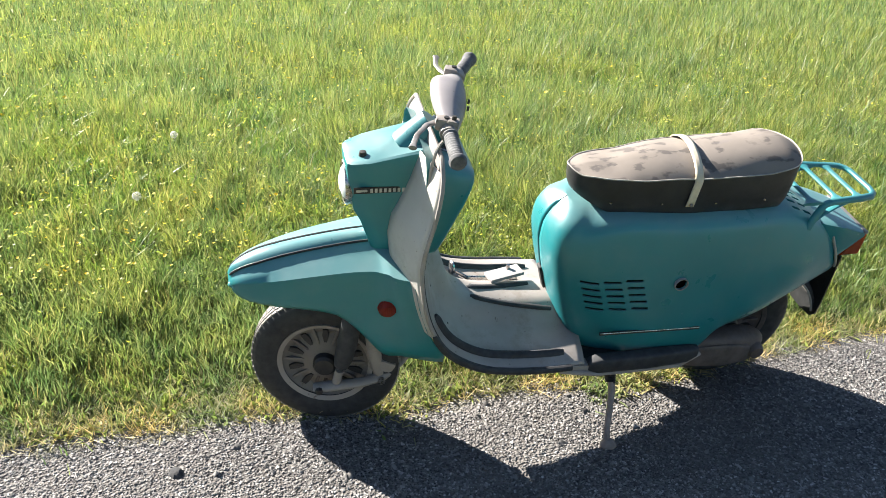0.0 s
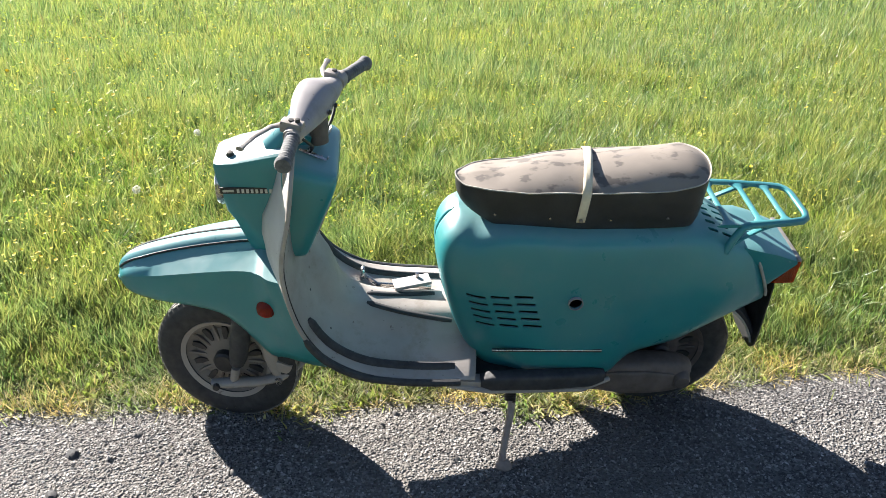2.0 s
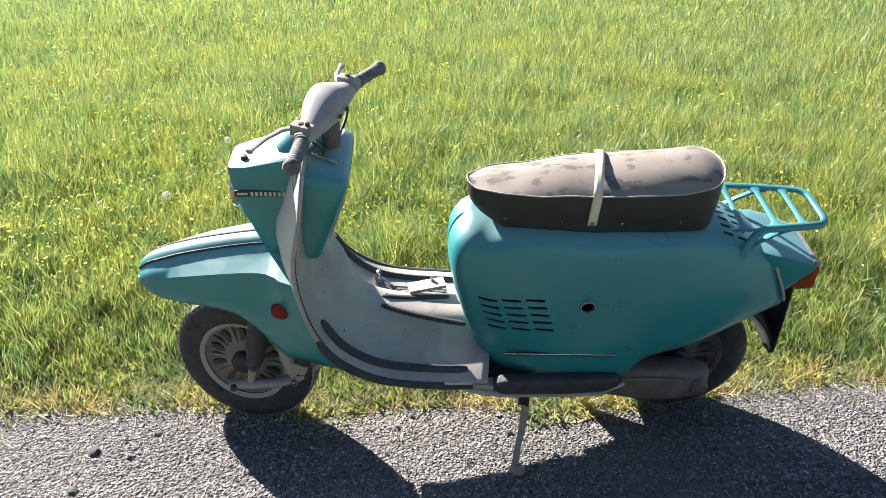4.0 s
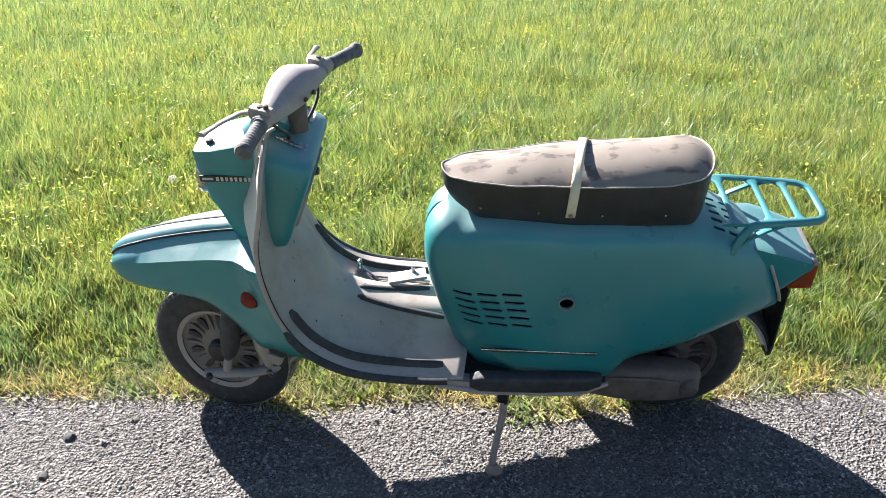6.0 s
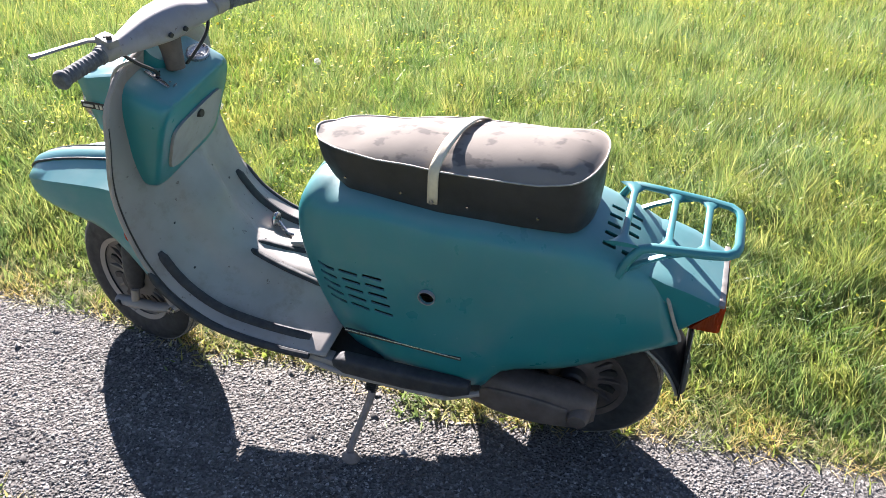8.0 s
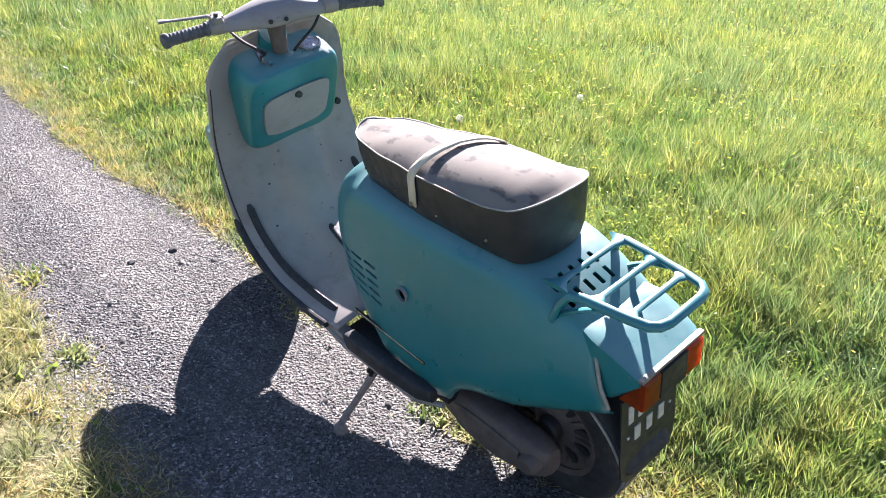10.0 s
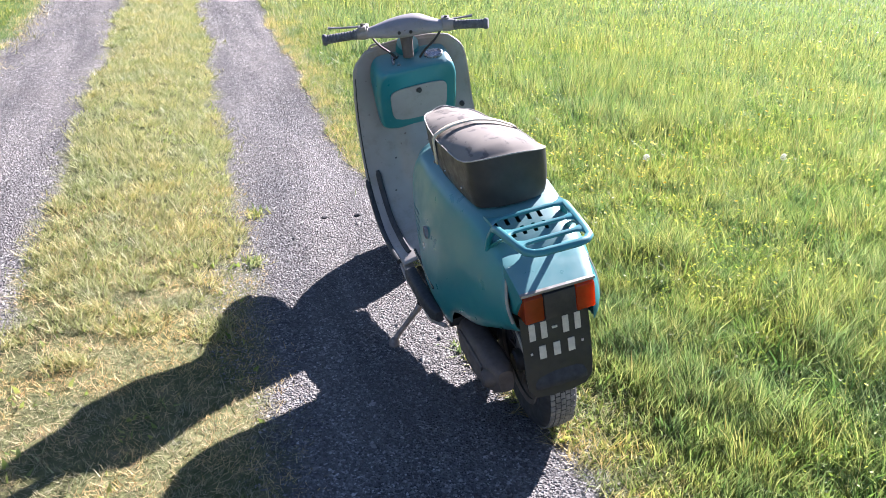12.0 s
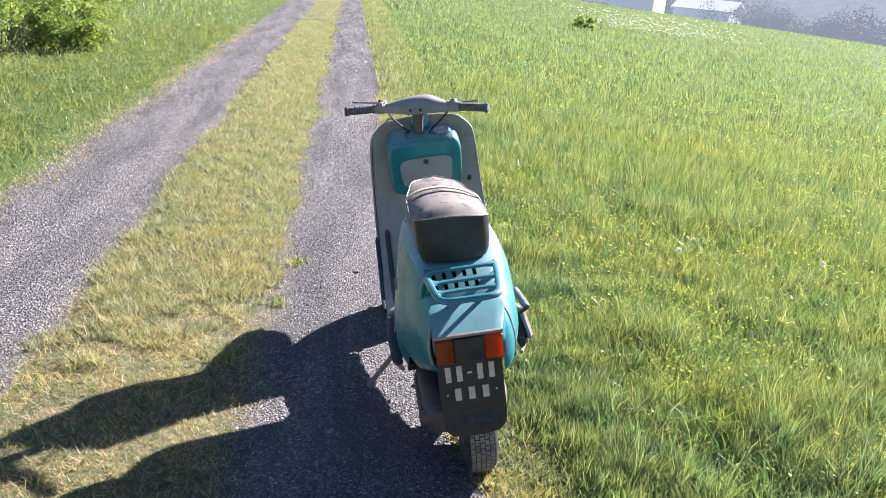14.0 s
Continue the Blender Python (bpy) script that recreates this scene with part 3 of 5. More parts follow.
n = 12000
u = 1.5 - 16 * rng.random(n) ** 1.3
v = -0.47 + wobble(u, 5.0) + 0.09 * rng.normal(size=n)
blades("verge_straw", u, v, rng.uniform(0.02, 0.07, n), rng.uniform(0.003, 0.006, n), 1.3, DRY, "dead brown straw along the other edge of the track", plain=True)

n = 30000
u, v = 0.2 + 11 * rng.random(n), -0.42 - 9 * rng.random(n) ** 1.4
keep = (v < -0.47 + wobble(u, 5.0) + 0.07 * rng.normal(size=n)) & (rng.random(n) < u / 1.5)
u, v = u[keep], v[keep]
blades("near_verge_grass", u, v, np.clip(0.05 - 0.18 * (v + 0.6), 0.05, 0.27) * rng.uniform(0.5, 1.3, len(u)), rng.uniform(0.006, 0.012, len(u)), 0.75, MEADOW, "green verge grass beside the other wheel track", plain=True)

# loose stones of the wheel tracks


def stones(name, u, v, size, material, label):
    """Crushed stones as squashed chips bedded in the ground, joined in one mesh."""
    n = len(u)
    x, y = to_world(u, v)
    a = rng.uniform(0, 2 * np.pi, n)
    tip = rng.uniform(-0.5, 0.5, (n, 2))
    sx, sy, sz = size * rng.uniform(0.7, 1.3, n), size * rng.uniform(0.5, 1.0, n), size * rng.uniform(0.35, 0.8, n)
    z = height(u, v) + sz * 0.25
    corners = np.array([(1, 0.2, -0.2), (0.25, 1, 0.1), (-1, 0.1, 0.15), (-0.1, -1, -0.1), (0.15, 0.1, 1)])
    p = corners[None] * (1 + 0.25 * rng.normal(size=(n, 5, 1))) * np.stack([sx, sy, sz], 1)[:, None]
    p[:, :, 2] += tip[:, :1] * p[:, :, 0] + tip[:, 1:] * p[:, :, 1]
    ca, sa = np.cos(a)[:, None], np.sin(a)[:, None]
    co = np.stack([p[:, :, 0] * ca - p[:, :, 1] * sa + x[:, None], p[:, :, 0] * sa + p[:, :, 1] * ca + y[:, None], p[:, :, 2] + z[:, None]], 2).reshape(-1, 3)
    tri = np.array([(0, 1, 4), (1, 2, 4), (2, 3, 4), (3, 0, 4)])
    loops = (np.arange(n)[:, None, None] * 5 + tri[None]).ravel()
    me = bpy.data.meshes.new(name)
    me.vertices.add(n * 5)
    me.vertices.foreach_set("co", co.ravel())
    me.loops.add(n * 12)
    me.loops.foreach_set("vertex_index", loops)
    me.polygons.add(n * 4)
    me.polygons.foreach_set("loop_start", np.arange(n * 4) * 3)
    me.update(calc_edges=True)
    me.validate()
    me.materials.append(material)
    return tagged(new(name, me), label, "gravel", kind="stuff")


def stone_mat():
    k = Mat("crushed_stone", (0.2, 0.2, 0.2), 0.72, 0, 0.3)
    c = k.ramp(k.island(), [(0.0, (0.080, 0.077, 0.075)), (0.35, (0.138, 0.133, 0.127)), (0.7, (0.205, 0.198, 0.188)), (0.90, (0.32, 0.31, 0.295)), (1.0, (0.52, 0.50, 0.48))])
    c = k.mix(k.span(k.noise(1.7, 5, 0.65), 0.42, 0.66, 0, 0.45), c, (0.146, 0.134, 0.124))
    c = k.mix(k.span(k.streak(4.0, 7.0, ROAD), 0.36, 0.64, 0, 1), k.mix(1.0, c, (0.74, 0.74, 0.74), "MULTIPLY"), k.mix(1.0, c, (1.22, 1.20, 1.16), "MULTIPLY"))
    k.colour(k.mix(k.span(k.noise(160, 3), 0.35, 0.7, 0, 0.35), c, (0.10, 0.092, 0.09)))
    return k.m


STONE = stone_mat()
n = 150000
u, v = rng.uniform(-3.0, 3.0, n), rng.uniform(1.02, 2.25, n)
keep = (v > 1.16 + wobble(u, 4.0) + 0.05 * rng.normal(size=n)) & (v < brink(u) + 0.05 + 0.07 * rng.normal(size=n)) & (rng.random(n) < (u + 3.0) / 2.4)
stones("gravel", u[keep], v[keep], (0.0020 + 0.0036 * rng.random(n) ** 1.5)[keep], STONE, "dark grey crushed stone gravel of the wheel track")
n = 50000
u = 1.2 - 3.0 * (12.0 ** rng.random(n) - 1)
v = np.where(rng.random(n) < 0.5, rng.uniform(1.18, 1.93, n), rng.uniform(-0.5, 0.42, n))
keep = (v < 0.6) | (rng.random(n) < (-0.8 - u) / 2.0)
u, v = u[keep], v[keep]
n = len(u)
far = np.clip(-u / 3.0, 1, 7)
stones("gravel_farther", u, v, rng.uniform(0.0030, 0.0074, n) * far ** 0.45, STONE, "grey crushed stone gravel of the two wheel tracks")
n = 420
u, v = rng.uniform(-2.5, 3, n), rng.uniform(1.15, 1.98, n)
stones("larger_stones", u, v, 0.006 + 0.008 * rng.random(n) ** 3, STONE, "scattered larger stones lying on the gravel")
n = 15000
u, v = -2.6 + 4.2 * rng.random(n) ** 0.7, rng.uniform(-0.5, 0.42, n)
stones("gravel_other_track", u, v, rng.uniform(0.0020, 0.0048, n), STONE, "grey crushed stone gravel of the second wheel track")

# two dark stones lying loose on the gravel
ROCK = simple("dark_stone", (0.022, 0.022, 0.024), (0.048, 0.046, 0.045), 0.9, 0, 60, 0.5, 200)
for x, y, size in ((-0.637, 1.502, 0.014), (-0.673, 1.653, 0.017)):
    bm = bmesh.new()
    bmesh.ops.create_icosphere(bm, subdivisions=2, radius=size)
    for q in bm.verts:
        q.co *= 1 + 0.35 * noise.noise(q.co * 70 + Vector((x * 9, y * 9, 0)))
        q.co.z *= 0.62
        q.co.x *= 1.25
    rock = part("stone", bm, ROCK, None, "dark angular stone lying loose on the gravel", 0, 20)
    rock.matrix_world = pose(x, y, 0.001, 8, 5, 40 * x)
    tagged(rock, "", "stone", "dark stones on the gravel")

# low broad-leaved weeds in the trodden turf
n = 16000
u = rng.uniform(-5, 3, n)
v = np.where(rng.random(n) < 0.75, brink(u) - 0.02 + np.abs(rng.normal(size=n)) * 0.16, rng.uniform(0.4, 1.2, n))
keep = clumps(u, v, 0.12)[0] > 0.45
u, v = u[keep], v[keep]
n = len(u)
blades("clover_leaves", u, v, rng.uniform(0.014, 0.042, n), rng.uniform(0.007, 0.018, n), 1.2, WEED, "low broad weed leaves in the trodden turf", "weeds")


def blossoms(name, u, v, up, size, material, label, category):
    """Small upturned flower heads, each a six-sided dish, joined in one mesh."""
    n = len(u)
    x, y = to_world(u, v)
    z = height(u, v) + up
    a = np.arange(6) * math.pi / 3
    lean = rng.uniform(-0.5, 0.5, (n, 2))
    dx, dy = np.cos(a)[None] * size[:, None], np.sin(a)[None] * size[:, None]
    rimz = 0.35 * size[:, None] + lean[:, :1] * dx + lean[:, 1:] * dy
    rim = np.stack([x[:, None] + dx, y[:, None] + dy, z[:, None] + rimz], 2)
    mid = np.stack([x, y, z], 1)[:, None]
    co = np.concatenate([rim, mid], 1).reshape(-1, 3)
    f = np.array([(i, (i + 1) % 6, 6) for i in range(6)])
    me = bpy.data.meshes.new(name)
    me.from_pydata(co.tolist(), [], (np.arange(n)[:, None, None] * 7 + f[None]).reshape(-1, 3).tolist())
    me.materials.append(material)
    return tagged(new(name, me), label, category, kind="stuff")


def petal(name, a, b_):
    k = Mat(name, a, 0.6)
    k.colour(k.ramp(k.island(), [(0, a), (1, b_)])).leafy(0.35, (1, 1, 0.9))
    return k.m


n = 150
u, v = rng.normal(-0.45, 0.4, n), rng.normal(2.95, 0.28, n)
u2, v2 = rng.normal(-1.0, 2.2, 420), 2.6 + 5 * rng.random(420) ** 1.2
u, v = np.concatenate([u, u2]), np.concatenate([v, v2])
keep = v > 2.4
u, v = u[keep], v[keep]
blossoms("buttercups", u, v, 0.10 + 0.08 * rng.random(len(u)), rng.uniform(0.004, 0.008, len(u)) * np.clip(v / 3, 1, 1.6), petal("yellow_petals", (0.75, 0.50, 0.02), (0.62, 0.55, 0.05)), "small yellow buttercups among the meadow grass", "flowers")
n = 1100
u, v = 2.8 - 7.0 * rng.random(n) ** 0.8, 2.55 + 3.8 * rng.random(n)
keep = clumps(u, v, 0.5)[0] > 0.4
u, v = u[keep], v[keep]
blossoms("pale_flower_heads", u, v, 0.09 + 0.07 * rng.random(len(u)), rng.uniform(0.0028, 0.0055, len(u)), petal("pale_heads", (0.55, 0.56, 0.28), (0.62, 0.62, 0.42)), "tiny pale yellow-green flower heads above the grass", "flowers")
n = 900
along = rng.random(n) ** 1.3
u, v = -29 - 3 * along + rng.normal(0, 2.2, n), 11.2 + 6.5 * along + rng.normal(0, 0.7, n)
blossoms("cow_parsley", u, v, 0.22 + 0.55 * rng.random(n) ** 1.5, rng.uniform(0.012, 0.042, n), petal("white_petals", (0.75, 0.75, 0.68), (0.55, 0.60, 0.48)), "white flowering cow parsley far along the meadow", "flowers")

# seeding dandelions
for u, v in ((-0.489, 3.39), (-0.386, 4.19)):
    x, y = to_world(u, v)
    z0 = float(height(u, v))
    dl = new("dandelion")
    dl.matrix_world = pose(x, y, z0)
    tagged(dl, "white seeding dandelion clock on a thin stem in the meadow", "dandelion", "seeding dandelions in the meadow")
    part("stem", tube([(0, 0, -0.02), (0.004, 0.003, 0.05), (0.0, 0.0, 0.095)], 0.0022, 6), MEADOW, dl)
    bm = bmesh.new()
    for k in range(130):
        q = Vector(rng.normal(size=3)).normalized()
        o = q.orthogonal().normalized()
        e = q.cross(o)
        c = Vector((0, 0, 0.110))
        tube([c + q * 0.003, c + q * 0.017], 0.0003, 3, bm)
        w = 0.0042
        bm.faces.new([bm.verts.new(c + q * 0.0185 + w * (o * math.cos(t) + e * math.sin(t))) for t in (0, 2.1, 4.2)])
    part("seed_head", bm, petal("dandelion_down", (0.8, 0.79, 0.74), (0.72, 0.71, 0.66)), dl, "fluffy white seed ball")


# shrubs, far trees and buildings


def leaf_cloud(name, blobs, n, leaf, material, parent=None, label=""):
    """Small leaves spread over and inside uneven clumps: blobs are (x, y, z, radius)."""
    w = np.array([q[3] ** 2 for q in blobs])
    pick = rng.choice(len(blobs), n, p=w / w.sum())
    c = np.array(blobs)[pick]
    d = rng.normal(size=(n, 3))
    d /= np.linalg.norm(d, axis=1)[:, None]
    r = c[:, 3] * (0.35 + 0.85 * rng.random(n) ** 0.7)
    p = c[:, :3] + d * r[:, None] * np.array([1, 1, 0.85])
    o = np.cross(d, rng.normal(size=(n, 3)))
    o /= np.linalg.norm(o, axis=1)[:, None] + 1e-9
    e = np.cross(o, d + 0.9 * rng.normal(size=(n, 3)))
    e /= np.linalg.norm(e, axis=1)[:, None] + 1e-9
    L = leaf * rng.uniform(0.6, 1.4, n)[:, None]
    co = np.stack([p - o * L, p - e * L * 0.45, p + o * L, p + e * L * 0.45], 1).reshape(-1, 3)
    me = bpy.data.meshes.new(name)
    me.from_pydata(co.tolist(), [], (np.arange(n)[:, None] * 4 + np.arange(4)).tolist())
    me.materials.append(material)
    ob = new(name, me)
    if parent:
        ob.parent = parent
    return tagged(ob, label)


LEAF = grass_mat("shrub_leaves", [(0.095, 0.150, 0.045), (0.155, 0.215, 0.070), (0.25, 0.29, 0.125)], 0.55, 1.2, (1.25, 1.3, 0.7))
BARK = simple("shrub_bark", (0.10, 0.08, 0.06), (0.16, 0.13, 0.10), 0.9, 0, 12, 0.5, 60)


def shrub(u, v, tall, wide, n, leaf):
    x, y = to_world(u, v)
    z0 = float(height(u, v))
    ob = new("shrub")
    ob.matrix_world = pose(x, y, z0)
    tagged(ob, "leafy sunlit green shrub at the edge of the track", "shrub")
    blobs = []
    for k in range(24):
        a, q = rng.uniform(0, 6.28), rng.random() ** 0.5
        c = Vector((1.15 * q * wide * math.cos(a), 1.15 * q * wide * math.sin(a), tall * rng.uniform(0.03, 0.95) * (1.1 - 0.35 * q)))
        part("stem", tube(cat([(0.1 * c.x, 0.1 * c.y, -0.05), (0.45 * c.x, 0.45 * c.y, 0.5 * c.z), tuple(c)], 6), [0.010, 0.009, 0.008, 0.006, 0.005, 0.003], 6), BARK, ob)
        blobs.append((*c, wide * rng.uniform(0.14, 0.36)))
    leaf_cloud("foliage", blobs, n, leaf, LEAF, ob, "dense green leaves")
    return ob


for u, v, tall, wide in ((-7.3, -2.75, 1.0, 0.65), (-8.3, -2.2, 0.75, 0.5), (-6.6, -3.4, 0.95, 0.6), (-8.5, -3.5, 1.1, 0.75), (-9.9, -2.75, 0.6, 0.45), (-11.8, -3.3, 1.0, 0.75), (-14.0, -4.0, 1.6, 1.1), (-18.0, -4.2, 1.6, 1.2)):
    shrub(u, v, tall, wide, 7600, 0.023)
shrub(-27.5, 10.3, 0.5, 0.42, 1500, 0.04)
VERGE = grass_mat("verge_herb_leaves", [(0.080, 0.128, 0.042), (0.130, 0.180, 0.062), (0.190, 0.228, 0.090), (0.27, 0.275, 0.15)], 0.42, 2.0, (1.1, 1.1, 0.75))
n = 60000
u, v = -1.0 - 13 * rng.random(n), -0.6 - 4.0 * rng.random(n)
keep = clumps(u, v, 0.45)[0] > 0.25
u, v = u[keep], v[keep]
n = len(u)
blades("verge_weeds", u, v, rng.uniform(0.03, 0.11, n) * (0.6 + 0.8 * clumps(u, v, 0.6)[0]), rng.uniform(0.004, 0.011, n), 0.8, VERGE, "broad leafy weeds in the verge", "weeds", plain=True)
n = 48000
u, v = -1.0 - 12 * rng.random(n), -0.65 - 3.6 * rng.random(n)
keep = rng.random(n) < np.clip(2.0 * (clumps(u, v, 0.5)[0] - 0.2), 0.1, 1)
u, v = u[keep], v[keep]
n = len(u)
flecks("verge_herbs", u, v, rng.uniform(0.02, 0.12, n) * np.clip(-0.4 - v, 0.3, 1.3), rng.uniform(0.008, 0.018, n), VERGE, "small green herb leaves in the rough verge")


# Distance haze is put into the surface as a faint blue-grey emission.
def far_mat(name, a, b_, haze_glow):
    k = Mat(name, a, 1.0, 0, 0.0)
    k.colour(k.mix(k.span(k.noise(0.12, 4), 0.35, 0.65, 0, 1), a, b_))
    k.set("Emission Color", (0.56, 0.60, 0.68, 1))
    k.set("Emission Strength", haze_glow)
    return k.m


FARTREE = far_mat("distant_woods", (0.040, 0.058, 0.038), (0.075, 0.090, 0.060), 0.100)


def far_wood(name, d0, d1, count, a0, a1, size, label):
    """A hazy wood far off, as uneven clumps of leaves on trunks: one joined mesh."""
    blobs = []
    for k in range(count):
        a = radians(rng.uniform(a0, a1))
        r = rng.uniform(d0, d1)
        u, v = -r * math.cos(a), r * math.sin(a)
        x, y = to_world(u, v)
        h = size * rng.uniform(0.7, 1.25)
        for j in range(5):
            blobs.append((x + rng.normal() * h * 0.22, y + rng.normal() * h * 0.22, float(height(u, v)) + h * rng.uniform(0.15, 0.85), h * rng.uniform(0.22, 0.34)))
    ob = leaf_cloud(name, blobs, 800 * count, size * 0.027, FARTREE, None, label)
    return tagged(ob, label, "trees", kind="stuff")


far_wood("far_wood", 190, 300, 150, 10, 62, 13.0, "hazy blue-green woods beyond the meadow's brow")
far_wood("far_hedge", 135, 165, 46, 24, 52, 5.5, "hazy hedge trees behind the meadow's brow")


def barn(u, v, length, depth, wall, ridge, turn, label):
    x, y = to_world(u, v)
    ob = new("barn")
    ob.matrix_world = pose(x, y, float(height(u, v)), 0, 0, turn)
    tagged(ob, label, "building", "pale farm buildings far beyond the meadow")
    # Walls and roof emit a little too, as painted haze.
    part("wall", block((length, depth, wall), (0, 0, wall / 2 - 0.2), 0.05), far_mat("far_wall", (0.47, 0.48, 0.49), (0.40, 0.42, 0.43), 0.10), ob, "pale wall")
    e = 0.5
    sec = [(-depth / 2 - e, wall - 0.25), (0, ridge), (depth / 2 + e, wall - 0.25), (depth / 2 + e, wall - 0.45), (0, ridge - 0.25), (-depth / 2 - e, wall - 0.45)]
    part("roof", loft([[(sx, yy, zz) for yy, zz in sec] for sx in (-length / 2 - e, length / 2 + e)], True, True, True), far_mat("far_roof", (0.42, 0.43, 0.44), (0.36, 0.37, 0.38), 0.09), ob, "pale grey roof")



barn(-150, 54, 8, 9, 7.5, 9.0, 70, "pale farm building behind the meadow's brow")
barn(-146, 66, 10, 9, 6.0, 7.5, 65, "low pale shed with grey roof behind the meadow's brow")


def hills():
    """Hazy wooded hills that close the valley."""
    rings = []
    for r, k in ((700, 0.0), (900, 0.55), (1150, 1.0), (1500, 0.75)):
        row = []
        for a in np.linspace(-2.2, 2.6, 140):
            u, v = -r * math.cos(a), r * math.sin(a)
            x, y = to_world(u, v)
            h = 46 + 22 * math.sin(2.3 * a + 1) + 12 * math.sin(5.1 * a) + 5 * math.sin(13.7 * a + k) + 2.5 * math.sin(41 * a + 3 * k)
            row.append((x, y, -26 + k * (h + 26)))
        rings.append(row)
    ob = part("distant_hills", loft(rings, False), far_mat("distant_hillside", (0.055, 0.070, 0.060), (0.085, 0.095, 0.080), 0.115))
    tagged(ob, "hazy blue-green wooded hills closing the valley", "hills", kind="structure")


hills()

# ---------------- the scooter ----------------
# its own axes: x to the rear, y to its right, z up; it leans to its left on the side stand
scooter = new("motor_scooter")
scooter.matrix_world = pose(0.321, 2.139, 0.0, 0, 0, 14.3) @ pose(0, 0, 0, 11.0)
tagged(scooter, "old teal motor scooter with stained seat leaning on its side stand", "scooter")

# rear cowl ------------------------------------------------
FRONT = [(0.27, 0.012), (0.31, -0.015), (0.36, -0.036), (0.42, -0.057), (0.50, -0.080), (0.57, -0.094), (0.62, -0.094), (0.66, -0.080), (0.69, -0.055), (0.71, -0.028)]


def front_x(z):
    return float(np.interp(z, [a for a, _ in FRONT], [b for _, b in FRONT]))


def cowl_ring(x, half, from_front=None):
    """One cross-section, from the left lower edge over the top to the right one."""
    h = cat(half, 22)
    pts = [(-y, z) for y, z in h] + [(y * float(np.interp(z, (0.30, 0.40, 0.50, 0.60, 0.70), (0.90, 0.93, 1.0, 1.07, 1.08))), z) for y, z in h[-2::-1]]
    if from_front is None:
        return [(x, y, z) for y, z in pts]
    return [(front_x(z) + from_front + 0.3 * y * y, y, z) for y, z in pts]


SEC_F = [(0.150, 0.262), (0.158, 0.32), (0.160, 0.40), (0.155, 0.48), (0.145, 0.56), (0.128, 0.63), (0.105, 0.68), (0.055, 0.702), (0, 0.704)]
SEC_A = [(0.160, 0.258), (0.170, 0.32), (0.174, 0.40), (0.168, 0.49), (0.157, 0.57), (0.140, 0.645), (0.118, 0.692), (0.06, 0.704), (0, 0.705)]
SEC_B = [(0.172, 0.254), (0.190, 0.32), (0.195, 0.40), (0.184, 0.49), (0.170, 0.57), (0.148, 0.655), (0.124, 0.694), (0.06, 0.704), (0, 0.705)]
SEC_C = [(0.180, 0.258), (0.203, 0.33), (0.206, 0.40), (0.192, 0.48), (0.176, 0.56), (0.154, 0.65), (0.126, 0.692), (0.06, 0.703), (0, 0.704)]
SEC_D = [(0.176, 0.335), (0.194, 0.375), (0.196, 0.42), (0.187, 0.48), (0.174, 0.55), (0.152, 0.64), (0.124, 0.688), (0.06, 0.70), (0, 0.70)]
SEC_E = [(0.150, 0.356), (0.167, 0.395), (0.172, 0.44), (0.167, 0.50), (0.158, 0.56), (0.138, 0.63), (0.112, 0.678), (0.055, 0.692), (0, 0.693)]
SEC_G = [(0.126, 0.400), (0.144, 0.430), (0.151, 0.475), (0.151, 0.52), (0.141, 0.565), (0.122, 0.612), (0.098, 0.643), (0.05, 0.653), (0, 0.655)]
SEC_H = [(0.096, 0.449), (0.110, 0.466), (0.117, 0.50), (0.118, 0.53), (0.112, 0.56), (0.102, 0.590), (0.088, 0.608), (0.045, 0.616), (0, 0.618)]


def end_ring(half):
    """The slanting rear end of the cowl, against which the tail box sits."""
    return [(0.782 - 0.42 * max(0.0, z - 0.49), y, z) for _, y, z in cowl_ring(0.78, half)]


key_rings = [cowl_ring(0, [(y * 0.03, z) for y, z in SEC_F], 0.0), cowl_ring(0, [(y * 0.36, z) for y, z in SEC_F], 0.001), cowl_ring(0, [(y * 0.66, z) for y, z in SEC_F], 0.007), cowl_ring(0, [(y * 0.86, z) for y, z in SEC_F], 0.026), cowl_ring(0, [(y * 0.96, z) for y, z in SEC_F], 0.055), cowl_ring(0, SEC_A, 0.105)]
key_rings += [cowl_ring(x, s) for x, s in ((0.15, SEC_B), (0.25, SEC_C), (0.36, SEC_C), (0.425, SEC_D), (0.55, SEC_E), (0.66, SEC_G))] + [end_ring(SEC_H)]
rails = [cat([r[i] for r in key_rings], 44) for i in range(len(key_rings[0]))]
bm = loft([[tuple(rail[k]) for rail in rails] for k in range(44)], False)
row0 = [v_ for v_ in bm.verts][:len(rails)]
bm.faces.new(row0)
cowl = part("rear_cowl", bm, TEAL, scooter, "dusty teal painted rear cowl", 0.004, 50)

slots = bmesh.new()
for j in range(5):
    for i in range(3):
        x = 0.003 + 0.0595 * i + 0.0068 * j
        z = 0.529 - 0.0212 * j + 0.0045 * i
        block((0.048, 0.12, 0.0080), (x, -0.16, z), 0.004, None, slots)
cut(cowl, slots)
bm = bmesh.new()
bmesh.ops.create_cone(bm, cap_ends=True, segments=28, radius1=0.0165, radius2=0.0165, depth=0.7, matrix=Matrix.Translation((0.253, 0, 0.525)) @ Matrix.Rotation(radians(90), 4, "X"))
cut(cowl, bm)
deck = bmesh.new()
for i in range(5):
    for j in range(2):
        block((0.028, 0.011, 0.06), (0.612 + 0.040 * j, -0.076 + 0.030 * i, 0.670 - 0.016 * j), 0.004, None, deck)
cut(cowl, deck)
